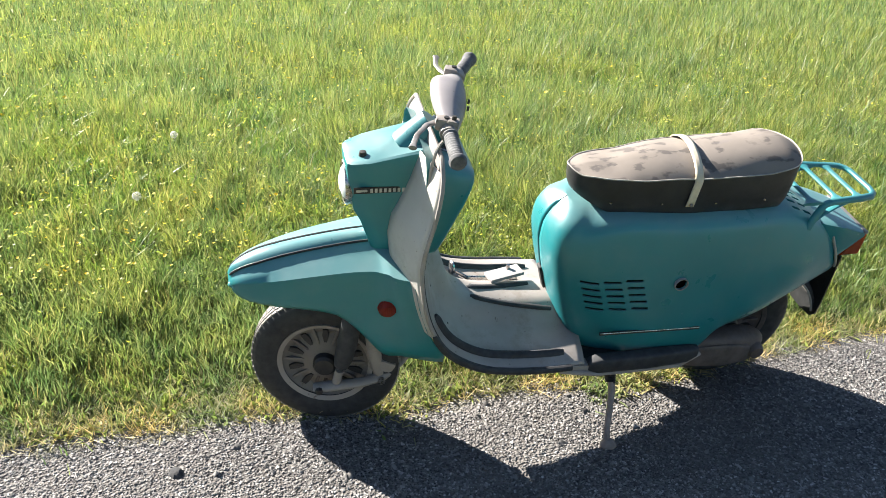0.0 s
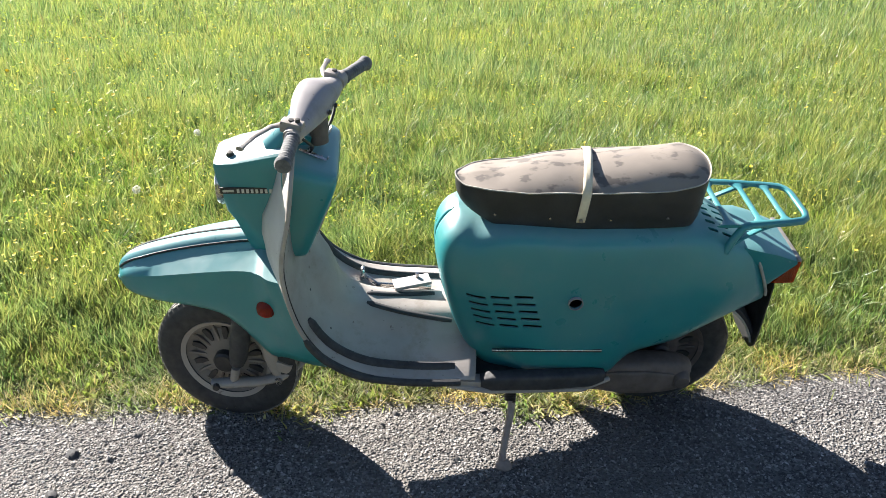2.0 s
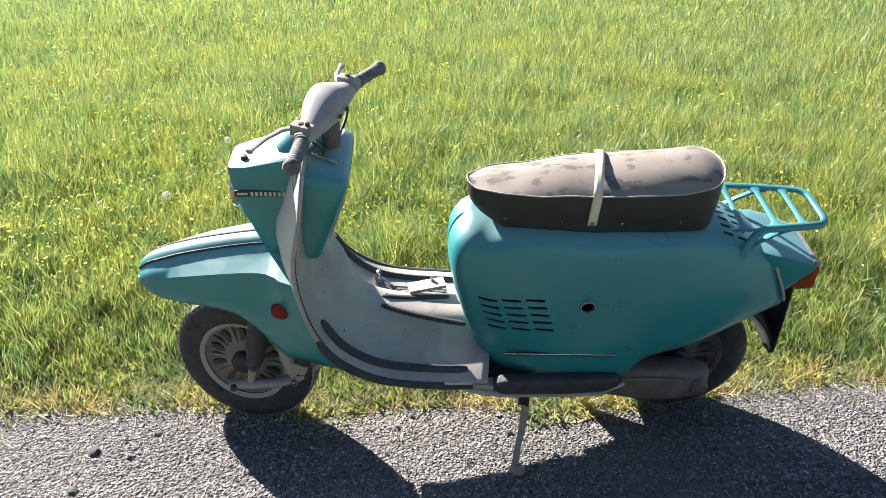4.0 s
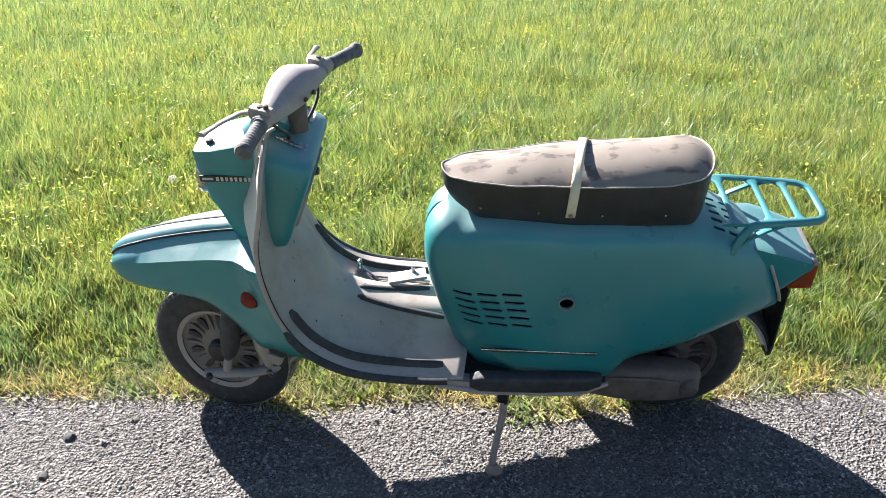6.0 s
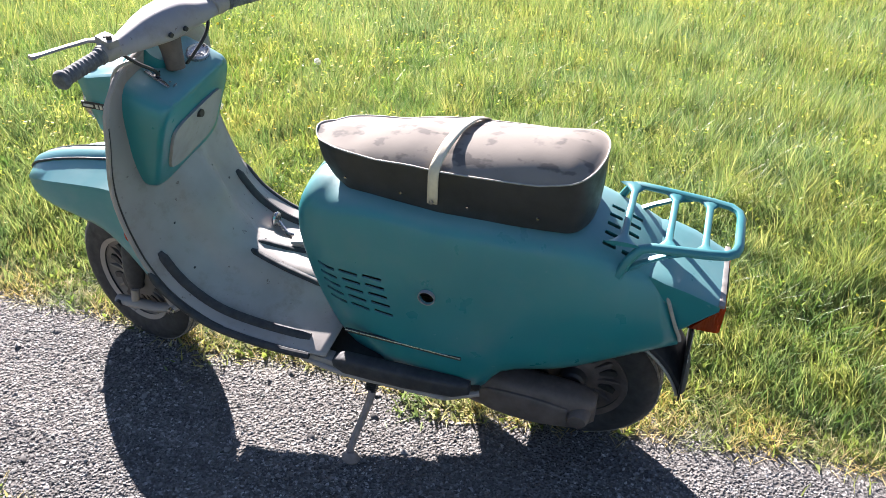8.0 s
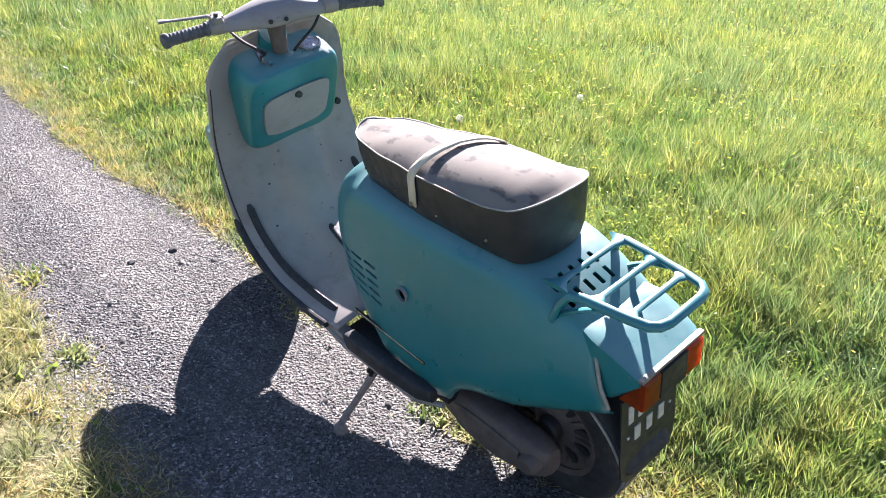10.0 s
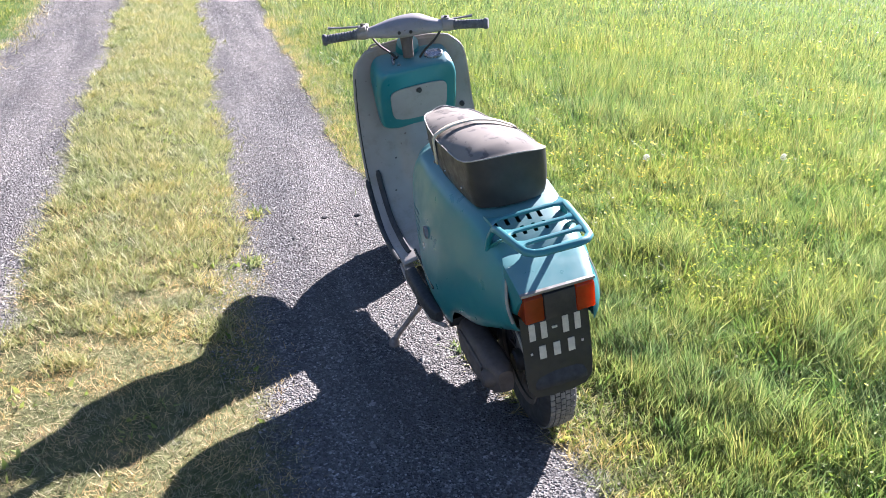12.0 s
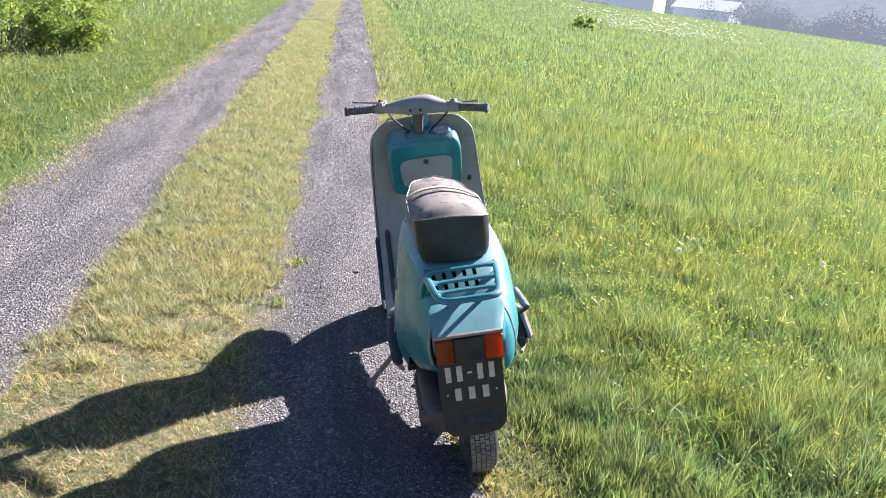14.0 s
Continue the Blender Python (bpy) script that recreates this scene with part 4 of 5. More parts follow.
part("hole_ring", turned([(0.0172, -0.0045), (0.0172, 0.004), (0.0192, 0.004), (0.0192, -0.0045)], 28, "y", (0.253, -0.1860, 0.525), None, True), COVER, cowl, "thin metal ring round the lock hole")
for sgn in (-1, 1):
    line = [(0.050 + 0.0570 * k, sgn * (0.191 + 0.0035 * k), 0.374 + 0.0012 * k) for k in range(6)]
    # Dark tube stands for the strip's shadow line, the thin one for its highlight.
    trim = part("side_trim", tube(line, 0.0048, 8), DARK, cowl, "trim strip with a dark shadow line")
    part("trim_highlight", tube([(x, y + sgn * 0.0035, z + 0.0035) for x, y, z in line], 0.0014, 6), CHROME, trim, "thin bright highlight line")
part("front_slot", block((0.014, 0.024, 0.080), (-0.060, 0.006, 0.432), 0.004, Euler((0, radians(-17), 0)).to_matrix()), DARK, cowl, "dark opening in the cowl's front")
# inner frame seen through the gaps
part("inner_frame", loft([[(x, -0.08, 0.30), (x, 0.08, 0.30), (x, 0.08, 0.46), (x, -0.08, 0.46)] for x in (-0.02, 0.20)], True, True, True), DARK, scooter)

# Added dark sheet that fills the gap under the cowl's lower edge.
part("gap_sheet", block((0.385, 0.37, 0.026), (0.180, 0, 0.266), 0.006), DARK, scooter, "dark sheet filling the gap between the cowl and the foot pads")
# Added dark block, no real part; makes the lock hole look dark inside.
part("hole_backing", block((0.16, 0.16, 0.11), (0.24, -0.03, 0.500), 0.02), DARK, scooter)

# Added out of view, to lower the edge of the underfloor shadow.
part("floor_frame", loft([[(x, -w, z), (x, w, z), (x, w, 0.318), (x, -w, 0.318)] for x, w, z in ((-0.36, 0.05, 0.300), (-0.30, 0.07, 0.262), (-0.10, 0.075, 0.245), (0.12, 0.075, 0.240))], True, True, True), DARK, scooter, "dark frame under the floor")

# tail box, lamps and plate --------------------------------


def tail_ring(x, w, z0, z1, aside=0.0):
    h = cat([(w * 0.9, z0), (w, z0 + 0.012), (w, (z0 + z1) / 2), (w, z1 - 0.012), (w * 0.93, z1 - 0.002), (w * 0.5, z1), (0, z1)], 13)
    return [(x, aside - y, z) for y, z in h] + [(x, aside + y, z) for y, z in h[-2::-1]]


ASIDE = -0.016
tail = part("tail_box", loft([tail_ring(0.70, 0.098, 0.475, 0.628), tail_ring(0.735, 0.107, 0.480, 0.624, -0.002), tail_ring(0.78, 0.104, 0.497, 0.614, -0.006), tail_ring(0.846, 0.0945, 0.566, 0.594, -0.016)], True, True, True), TEAL, scooter, "teal boxy tail section")
seam = [(x + 0.002, 1.02 * y, 0.55 + 1.02 * (z - 0.55)) for x, y, z in end_ring(SEC_H)[4:-4]]
part("tail_seam", tube(seam, 0.0042, 8), PIPING, tail, "pale cream edging strip")
# the cowl's skin runs on round the lamps on the far side
flank = [p for p in end_ring(SEC_H) if p[1] > 0.085]
part("tail_flank", loft([[(x + d, y + (0.0795 - y) * k if y > 0.0795 else y, 0.545 + (z - 0.545) * (1 - 0.14 * k)) for x, y, z in flank] for d, k in ((-0.004, -0.04), (0.014, 0.02), (0.034, 0.35), (0.048, 0.8), (0.050, 1.0))], False), TEAL, tail, "teal skin curving in beside the lamps", 0.002)
part("tail_lip", block((0.012, 0.192, 0.008), (0.849, ASIDE, 0.591), 0.003), STEEL, tail)
part("tail_floor", block((0.085, 0.160, 0.006), (0.800, ASIDE, 0.505), 0.002), DARK, tail)
part("lamp_back", block((0.030, 0.172, 0.066), (0.830, ASIDE, 0.545), 0.003), DARK, tail)
for y in (-0.067, 0.067):
    side = [(0.798, 0.512), (0.853, 0.512), (0.857, 0.516), (0.8585, 0.580), (0.853, 0.586), (0.845, 0.586), (0.838, 0.566)]
    part("tail_lamp", loft([[(0.83 + (x - 0.83) * k, ASIDE + y + d, 0.55 + (z - 0.55) * k) for x, z in side] for d, k in ((-0.024, 0.96), (-0.021, 1.0), (0.021, 1.0), (0.024, 0.96))], True, True, True), AMBER, tail, "orange-red ribbed lamp lens")
part("lamp_centre", block((0.02, 0.082, 0.070), (0.849, ASIDE, 0.549), 0.004), DARK, tail, "dark lamp centre")
part("tail_screw", turned([(0, -0.003), (0.005, -0.002), (0.006, 0.001)], 10, "y", (0.757, -0.1075, 0.459)), DARK, tail)

outline = [(ASIDE + y, z) for y, z in ((-0.091, 0.505), (0.091, 0.505), (0.092, 0.33), (0.088, 0.285), (0.068, 0.262), (0.03, 0.254), (-0.03, 0.254), (-0.070, 0.260), (-0.088, 0.282), (-0.092, 0.33))]


def plate_x(z):
    return 0.806 + 0.02 * (0.50 - z)


bm = loft([[(plate_x(z) + d, y, z) for y, z in outline] for d in (-0.002, 0.002)], True, True, True)
flap = part("number_plate_panel", bm, PLATE, scooter, "black sheet carrying pale painted plate characters")


def plate_bar(y, z, w, h):
    part("plate_mark", block((0.003, w, h), (plate_x(z) + 0.0035, ASIDE + 0.9 * y, z - 0.006), 0.0008, Euler((0, radians(-1.1), 0)).to_matrix()), LETTER, flap)


for y in (-0.070, -0.035, 0.030, 0.066):
    plate_bar(y, 0.462, 0.016, 0.048)
plate_bar(-0.003, 0.462, 0.014, 0.006)
for y in (-0.045, -0.002, 0.042):
    plate_bar(y, 0.398, 0.018, 0.038)
for y in (-0.078, 0.076):
    plate_bar(y, 0.400, 0.006, 0.006)
# mudguard arched behind the rear wheel
arc = np.linspace(radians(74), radians(17), 20)
bm = loft([[(0.566 + r * math.cos(a), y, 0.209 + r * math.sin(a)) for a in arc] for y, r in ((-0.088, 0.250), (-0.086, 0.262), (-0.076, 0.268), (-0.03, 0.272), (0.03, 0.272), (0.050, 0.268), (0.058, 0.262), (0.060, 0.250))], False)
fender = part("rear_mudguard", bm, RUBBER, scooter, "black arched rear mudguard with a pale rim", 0.003)
bm = loft([[(0.566 + r * math.cos(a), y, 0.209 + r * math.sin(a)) for a in arc] for y, r in ((-0.084, 0.252), (-0.075, 0.262), (-0.03, 0.2665), (0.03, 0.2665), (0.049, 0.262), (0.056, 0.252))], False)
part("mudguard_lining", bm, GRIME, fender, "dusty pale inside of the mudguard", 0.001)
for y in (-0.089, 0.061):
    part("rim_bead", tube([(0.566 + 0.250 * math.cos(a), y, 0.209 + 0.250 * math.sin(a)) for a in arc], 0.0035, 6), PIPING, fender, "cream edge bead")

# luggage rack ---------------------------------------------
rack = new("luggage_rack")
rack.parent = scooter
tagged(rack, "teal tubular luggage rack")


def rack_z(x):
    return 0.700 - 0.015 * (x - 0.63)


rim = [(0.640, -0.090, -0.075), (0.655, -0.087, -0.035), (0.675, -0.083, -0.006), (0.70, -0.082), (0.80, -0.081), (0.836, -0.078), (0.852, -0.066), (0.858, -0.045), (0.858, 0.045), (0.852, 0.066), (0.836, 0.078), (0.80, 0.081), (0.70, 0.082), (0.650, 0.082), (0.628, 0.083, -0.006), (0.612, 0.086, -0.040), (0.606, 0.088, -0.085)]
part("rack_rim", tube([(q[0], q[1] * (1 + 1.2 * (0.868 - q[0])), rack_z(q[0]) + (q[2] if len(q) > 2 else 0)) for q in rim], 0.008, 10, None, 1.3), RACK, rack)
for x in (0.639, 0.725, 0.795):
    ys = [(-0.082, 0.030), (-0.072, 0.016), (-0.058, 0.0065), (-0.03, 0.0060), (0.03, 0.0060), (0.058, 0.0065), (0.072, 0.016), (0.082, 0.030)]
    rings = []
    for y, w in ys:
        z = rack_z(x)
        y *= 1 + 1.2 * (0.868 - x)
        rings.append([(x + w * math.cos(a) * 1.2, y, z + 0.0055 * math.sin(a)) for a in np.linspace(0, 2 * math.pi, 10, endpoint=False)])
    part("rack_slat", loft(rings, True, True, True), RACK, rack)
for y in (-0.082, 0.082):
    part("rack_leg", tube([(0.760, y * 1.12, rack_z(0.76) - 0.006), (0.722, y * 1.16, 0.682), (0.684, y * 1.20, 0.660), (0.640, y * 1.26, 0.628)], [0.007, 0.009, 0.009, 0.012], 8, None, 0.5), RACK, rack)

# seat -----------------------------------------------------
seat = new("seat")
seat.parent = scooter
tagged(seat, "long stained taupe and black saddle with a strap")
X0, X1 = -0.048, 0.582


def seat_w(x):
    w = float(np.interp(x, (-0.048, 0.05, 0.15, 0.26, 0.42, 0.50, 0.570), (0.084, 0.092, 0.107, 0.120, 0.120, 0.116, 0.110)))
    a = min(1.0, (x - X0) / 0.115)
    b = min(1.0, (X1 - x) / 0.055)
    return 0.97 * w * math.sqrt(max(0.0, 1 - (1 - a) ** 2)) * math.sqrt(max(0.0, 1 - (1 - b) ** 2.2))


def seat_loop(n=44):
    s = 0.5 - 0.5 * np.cos(np.linspace(0, math.pi, n))
    xs = X0 + (X1 - X0) * s
    left = [(x, -seat_w(x)) for x in xs]
    return left + [(x, seat_w(x)) for x in xs[-2:0:-1]]


def welt_z(x):
    return float(np.interp(x, (-0.055, -0.03, 0.0, 0.06, 0.12, 0.20, 0.34, 0.47, 0.52, 0.578), (0.800, 0.793, 0.800, 0.802, 0.800, 0.808, 0.809, 0.812, 0.822, 0.838)))


def far_drop(x, y):
    """The far side of the worn cover sags a little towards the nose."""
    return 0.020 * max(0.0, min(1.0, y / 0.09)) * max(0.55, min(1.0, 1.2 - x / 0.55))


def top_z(x):
    return float(np.interp(x, (-0.055, -0.02, 0.057, 0.125, 0.187, 0.244, 0.306, 0.44, 0.52, 0.556, 0.578), (0.798, 0.801, 0.806, 0.822, 0.833, 0.833, 0.836, 0.851, 0.862, 0.859, 0.840)))


loop = seat_loop()


def spine(x):
    return min(max(x, 0.06), 0.49)


def shrunk(s):
    return [(spine(x) + (x - spine(x)) * s, y * s) for x, y in loop]


rings = []
for s, up in ((0.90, 0.0), (0.95, 0.15), (0.985, 0.45), (1.0, 0.75), (1.003, 0.92), (0.996, 1.0)):
    rings.append([(x, y, 0.697 - (0.0 if x > 0.05 else (0.05 - x) * -0.45) + up * (welt_z(x) - far_drop(x, y) - 0.697 - (0 if x > 0.05 else (0.05 - x) * 0.45))) for x, y in shrunk(s)])
part("seat_side", loft(rings, True, True, False), VINYL, seat, "black vinyl seat side")
rings = [[(x, y, welt_z(x) - far_drop(x, y) + (top_z(spine(x) + (x - spine(x)) * s) - welt_z(x)) * (1 - s ** 2.6) * 0.98) for x, y in shrunk(s)] for s in (0.996, 0.97, 0.92, 0.84, 0.72, 0.56, 0.38, 0.18, 0.0)]
bm = loft(rings, True)
bmesh.ops.remove_doubles(bm, verts=bm.verts, dist=1e-5)
part("seat_top", bm, CLOTH, seat, "stained taupe seat cover")
part("piping", tube([(x, y, welt_z(x) - far_drop(x, y) + 0.001) for x, y in shrunk(1.0)] + [(*shrunk(1.0)[0], welt_z(loop[0][0]))], 0.0019, 6), PIPING, seat, "cream piping")
# strap across the seat, drawn aslant towards the rear on the far side
rings = []
for k in range(33):
    a = -1 + 2 * k / 32
    if abs(a) > 0.72:
        q = (abs(a) - 0.72) / 0.28
        xs = 0.257 - 0.006 * q if a < 0 else 0.301
        y = (seat_w(xs) + 0.0055) * (1 if a > 0 else -1)
        z = welt_z(xs) - far_drop(xs, y) + 0.004 - 0.083 * q
    else:
        q = a / 0.72
        xs = 0.279 + 0.022 * q
        y = (seat_w(xs) + 0.003) * q
        z = welt_z(xs) - far_drop(xs, y) + (top_z(xs) - welt_z(xs)) * (1 - abs(q) ** 2.6) + 0.005 + 0.007 * (1 - q ** 4)
    rings.append([(xs - 0.011, y, z), (xs - 0.0037, y, z + 0.0004), (xs + 0.0037, y, z + 0.0004), (xs + 0.011, y, z)])
strap = part("strap", loft(rings, False), CREAM, seat, "cream ribbed webbing strap", 0.003)
part("strap_button", turned([(0, -0.004), (0.0045, -0.003), (0.005, 0)], 12, "y", (0.251, -0.1245, 0.737)), STEEL, seat, "round metal stud")
for x in (0.045, 0.178, 0.325, 0.47):
    part("rivet", turned([(0, -0.003), (0.003, -0.002), (0.0035, 0.001)], 8, "y", (x, -seat_w(x) - 0.0005, 0.733)), CHROME, seat)

# leg shield and floor -------------------------------------
MID = [(-0.432, 0.945), (-0.440, 0.88), (-0.446, 0.80), (-0.446, 0.72), (-0.436, 0.63), (-0.418, 0.54), (-0.388, 0.462), (-0.345, 0.402), (-0.285, 0.360), (-0.20, 0.340), (-0.10, 0.333), (0.02, 0.330)]
EDGE = [(-0.425, 0.930, 0.150), (-0.430, 0.880, 0.198), (-0.442, 0.800, 0.211), (-0.460, 0.720, 0.217), (-0.466, 0.65, 0.221), (-0.455, 0.565, 0.226), (-0.430, 0.480, 0.230), (-0.383, 0.401, 0.232), (-0.298, 0.341, 0.234), (-0.205, 0.318, 0.235), (-0.10, 0.308, 0.235), (0.005, 0.302, 0.228)]
NS, NY = 60, 41
mid, edge_ = cat(MID, NS), cat(EDGE, NS)


def deck_point(k, t):
    """A point of the shield and floor: k along from the top, t across from -1 to 1."""
    a = abs(t)
    e = a ** 2.6
    x = mid[k][0] * (1 - e) + edge_[k][0] * e
    z = mid[k][1] * (1 - e) + edge_[k][1] * e
    f = k / (NS - 1)
    hump = 0.046 * np.clip((f - 0.30) / 0.16, 0, 1) * math.exp(-(t / 0.33) ** 4)
    nx, nz = (0.9, 0.35) if f < 0.6 else (0.25, 0.95)
    g = np.clip((f - 0.5) / 0.25, 0, 1)
    nx, nz = 0.95 * (1 - g) + 0.1 * g, 0.25 * (1 - g) + 1.0 * g
    return Vector((x + nx * hump, t * edge_[k][2], z + nz * hump))


bm = loft([[deck_point(k, t) for t in np.linspace(-1, 1, NY)] for k in range(NS)], False)
shield_front_x = lambda z: float(np.interp(z, (0.33, 0.384, 0.511, 0.613, 0.68, 0.734, 0.76, 0.82, 0.903, 0.95), (-0.395, -0.428, -0.475, -0.514, -0.521, -0.514, -0.501, -0.478, -0.454, -0.445)))
shield = part("leg_shield", bm, GREY, scooter, "scuffed grey leg shield and floorboard", 0.005, 60)
for sgn in (-1, 1):
    rings = []
    for k in range(3 if sgn < 0 else 9, 36):
        q = deck_point(k, sgn)
        fx, fy = shield_front_x(q.z), sgn * (0.074 + 0.074 * max(0.0, min(1.0, (0.64 - q.z) / 0.2)))
        ring_ = []
        for f in np.linspace(0, 1, 9):
            g = f ** 0.8
            ring_.append((q.x - 0.004 + (fx - q.x) * f, q.y + (fy - q.y) * g + sgn * 0.012 * math.sin(math.pi * f), q.z))
        rings.append(ring_)
    part("shield_front", loft(rings, False), WING, shield, "dirty pale grey front of the leg shield", 0.003, 60)
rim_path = [deck_point(k, -1) for k in range(0, 40, 2)][::-1] + [deck_point(0, t) for t in np.linspace(-0.9, 0.9, 15)] + [deck_point(k, 1) for k in range(0, 40, 2)]
part("shield_rim", tube(rim_path, 0.0055, 8), GREY, shield, "rolled grey edge")
part("edge_gasket", tube([deck_point(k, -0.985) + Vector((0.004, 0, 0.002)) for k in range(8, 46)], 0.0026, 6), DARK, shield, "thin black edge gasket")
for sgn in (-1, 1):
    path = [deck_point(k, sgn) + Vector((0.0, sgn * 0.004, -0.001)) for k in range(33, NS - 2)]
    part("edge_trim", tube(path, [0.005] + [0.0095] * (len(path) - 2) + [0.009], 10), RUBBER, shield, "black rubber edge band")
    path = [deck_point(k, sgn * (0.83 if sgn < 0 else 0.74)) + Vector((0.006, 0, 0.006)) for k in range(31, NS - 3)]
    part("floor_strip", tube(path, [0.006] + [0.012] * (len(path) - 2) + [0.009], 10, None, 0.6), RUBBER, shield, "black rubber floor strip")
for t0, t1, k1 in ((0.043, 0.135, 54), (-0.115, -0.265, 56)):
    path = [deck_point(k, t0 + (t1 - t0) * (k - 43) / (k1 - 43)) + Vector((0, 0, 0.004)) for k in range(43, k1 + 1)]
    part("floor_strip", tube(path, [0.005] + [0.0095] * (len(path) - 2) + [0.008], 10, None, 0.7), RUBBER, shield, "black rubber floor strip")
part("deck_seam", tube([deck_point(k, -0.46 - 0.20 * (k - 36) / 20) + Vector((0, 0, 0.001)) for k in range(36, NS - 1)], 0.0016, 5), DARK, shield, "thin dark seam line")
part("shield_knob", turned([(0, 0.016), (0.009, 0.014), (0.011, 0.0)], 12, "x", deck_point(20, 0.80)), DARK, shield, "black rubber buffer")
for k, t in ((30, 0.55), (25, 0.3), (38, 0.36), (28, -0.5), (44, 0.1), (36, -0.62)):
    c = deck_point(k, t)
    part("screw", turned([(0, 0.004), (0.004, 0.003), (0.005, -0.002)], 8, "x", c + Vector((0.002, 0, 0.001))), DARK, shield)

# black foot pads beside the cowl
for sgn in (-1, 1):
    rings = []
    for x, w, z0, z1 in ((0.022, 0.030, 0.258, 0.285), (0.05, 0.040, 0.250, 0.300), (0.20, 0.042, 0.248, 0.302), (0.32, 0.036, 0.252, 0.300), (0.355, 0.022, 0.258, 0.292)):
        y = 0.198 + w / 2
        z0, z1 = z0 + 0.014, z1 + 0.014
        rings.append([(x, sgn * (y + w / 2 * math.copysign(abs(math.cos(a)) ** 0.5, math.cos(a))), (z0 + z1) / 2 + (z1 - z0) / 2 * math.copysign(abs(math.sin(a)) ** 0.5, math.sin(a))) for a in np.linspace(0, 2 * math.pi, 20, endpoint=False)])
    part("foot_pad", loft(rings, True, True, True), RUBBER, scooter, "black rubber passenger foot pad")
    part("sill_plate", block((0.110, 0.034, 0.030), (0.010, sgn * 0.210, 0.278), 0.008, Euler((0, radians(8), 0)).to_matrix()), GREY, scooter, "grey end of the floorboard")
    part("sill", tube([(-0.06, sgn * 0.226, 0.282), (0.0, sgn * 0.230, 0.272), (0.05, sgn * 0.229, 0.260), (0.30, sgn * 0.225, 0.254), (0.375, sgn * 0.20, 0.266)], 0.007, 8), GREY, scooter, "pale sill edge")

# headlight housing ----------------------------------------


def house_ring(z, x0, x1, w, r=0.02):
    f = 0.80
    pts = [(x1, -w * 1.08), (x0 + r + 0.03, -w), (x0 + r * 0.5, -w * f), (x0 + 0.002, -w * 0.68), (x0, -w * 0.45), (x0, w * 0.45), (x0 + 0.002, w * 0.68), (x0 + r * 0.5, w * f), (x0 + r + 0.03, w), (x1, w * 1.08)]
    return [(x, y, z + (0.040 * (x - x0) / max(1e-6, x1 - x0) if z > 0.85 else 0)) for x, y in pts]


rings = [house_ring(0.555, -0.540, -0.44, 0.066), house_ring(0.60, -0.556, -0.44, 0.067), house_ring(0.700, -0.590, -0.44, 0.070), house_ring(0.730, -0.606, -0.44, 0.071), house_ring(0.815, -0.620, -0.44, 0.072), house_ring(0.852, -0.624, -0.44, 0.072), house_ring(0.861, -0.622, -0.44, 0.070), house_ring(0.865, -0.616, -0.44, 0.064)]
housing = part("headlight_housing", loft(rings, True, True, True), TEAL, scooter, "teal headlight housing", 0, 28)
part("headlight_rim", turned([(0.052, -0.606), (0.056, -0.618), (0.053, -0.625), (0.047, -0.623)], 32, "x", (0, 0, 0.782)), CHROME, housing, "bright headlight rim")
part("headlight_lens", turned([(0.049, -0.616), (0.034, -0.628), (0.015, -0.634), (0.0, -0.635)], 32, "x", (0, 0, 0.782)), GLASS, housing, "pale headlight glass")
part("housing_neck", tube([(-0.468, 0, 0.868), (-0.442, 0, 0.90), (-0.412, 0, 0.935)], [0.052, 0.046, 0.038], 20), TEAL, housing)
part("housing_knob", turned([(0, 0.012), (0.008, 0.010), (0.010, 0.0)], 12, "z", (-0.583, -0.030, 0.872)), DARK, housing, "small black knob")
for sgn in (-1, 1):
    badge = part("badge", block((0.136, 0.003, 0.017), (-0.541, sgn * 0.0735, 0.8020), 0.001, Euler((0, radians(0.5), 0)).to_matrix()), DARK, housing, "black name strip with pale marks")
    part("badge_mark", block((0.026, 0.002, 0.006), (-0.590, sgn * 0.0757, 0.8025), 0.002), LETTER, badge)
    for i in range(8):
        part("badge_mark", block((0.0062, 0.002, 0.0105), (-0.567 + 0.0108 * i, sgn * 0.0757, 0.802 - 0.0002 * i), 0.0006), LETTER, badge)

# glove box on the inside of the shield
def glove_face(z):
    """How far back the sloping face of the box stands at height z."""
    return -0.326 - 0.40 * max(0.0, 0.862 - z)


def glove_ring(d, k):
    """One ring of the box: d how far out from the shield, k how far it narrows."""
    pts = cat([(-0.090, 0.0), (-0.128, 0.05), (-0.142, 0.17), (-0.147, 0.5), (-0.147, 0.78), (-0.128, 0.96), (-0.08, 1.0), (0.08, 1.0), (0.128, 0.96), (0.147, 0.78), (0.147, 0.5), (0.142, 0.17), (0.128, 0.05), (0.090, 0.0)], 48)
    low, high = 0.632, 0.918 - 0.052 * d
    out = []
    for y, f in pts:
        f = 0.5 + (f - 0.5) * (1 - k)
        z = low + f * (high - low)
        out.append((-0.455 + (glove_face(z) + 0.455) * d, y * (1 - k), z))
    return out


glove = part("glove_box", loft([glove_ring(0, 0), glove_ring(0.5, 0), glove_ring(0.84, 0.015), glove_ring(0.95, 0.05), glove_ring(1.0, 0.11)], True, False, True), TEAL, scooter, "teal glove compartment", 0, 40)
pts = cat([(-0.092, 0.680), (-0.100, 0.70), (-0.104, 0.76), (-0.094, 0.786), (-0.05, 0.795), (0.05, 0.797), (0.096, 0.788), (0.104, 0.76), (0.100, 0.70), (0.090, 0.680), (0.05, 0.668), (-0.05, 0.668), (-0.092, 0.680)], 36)[:-1]
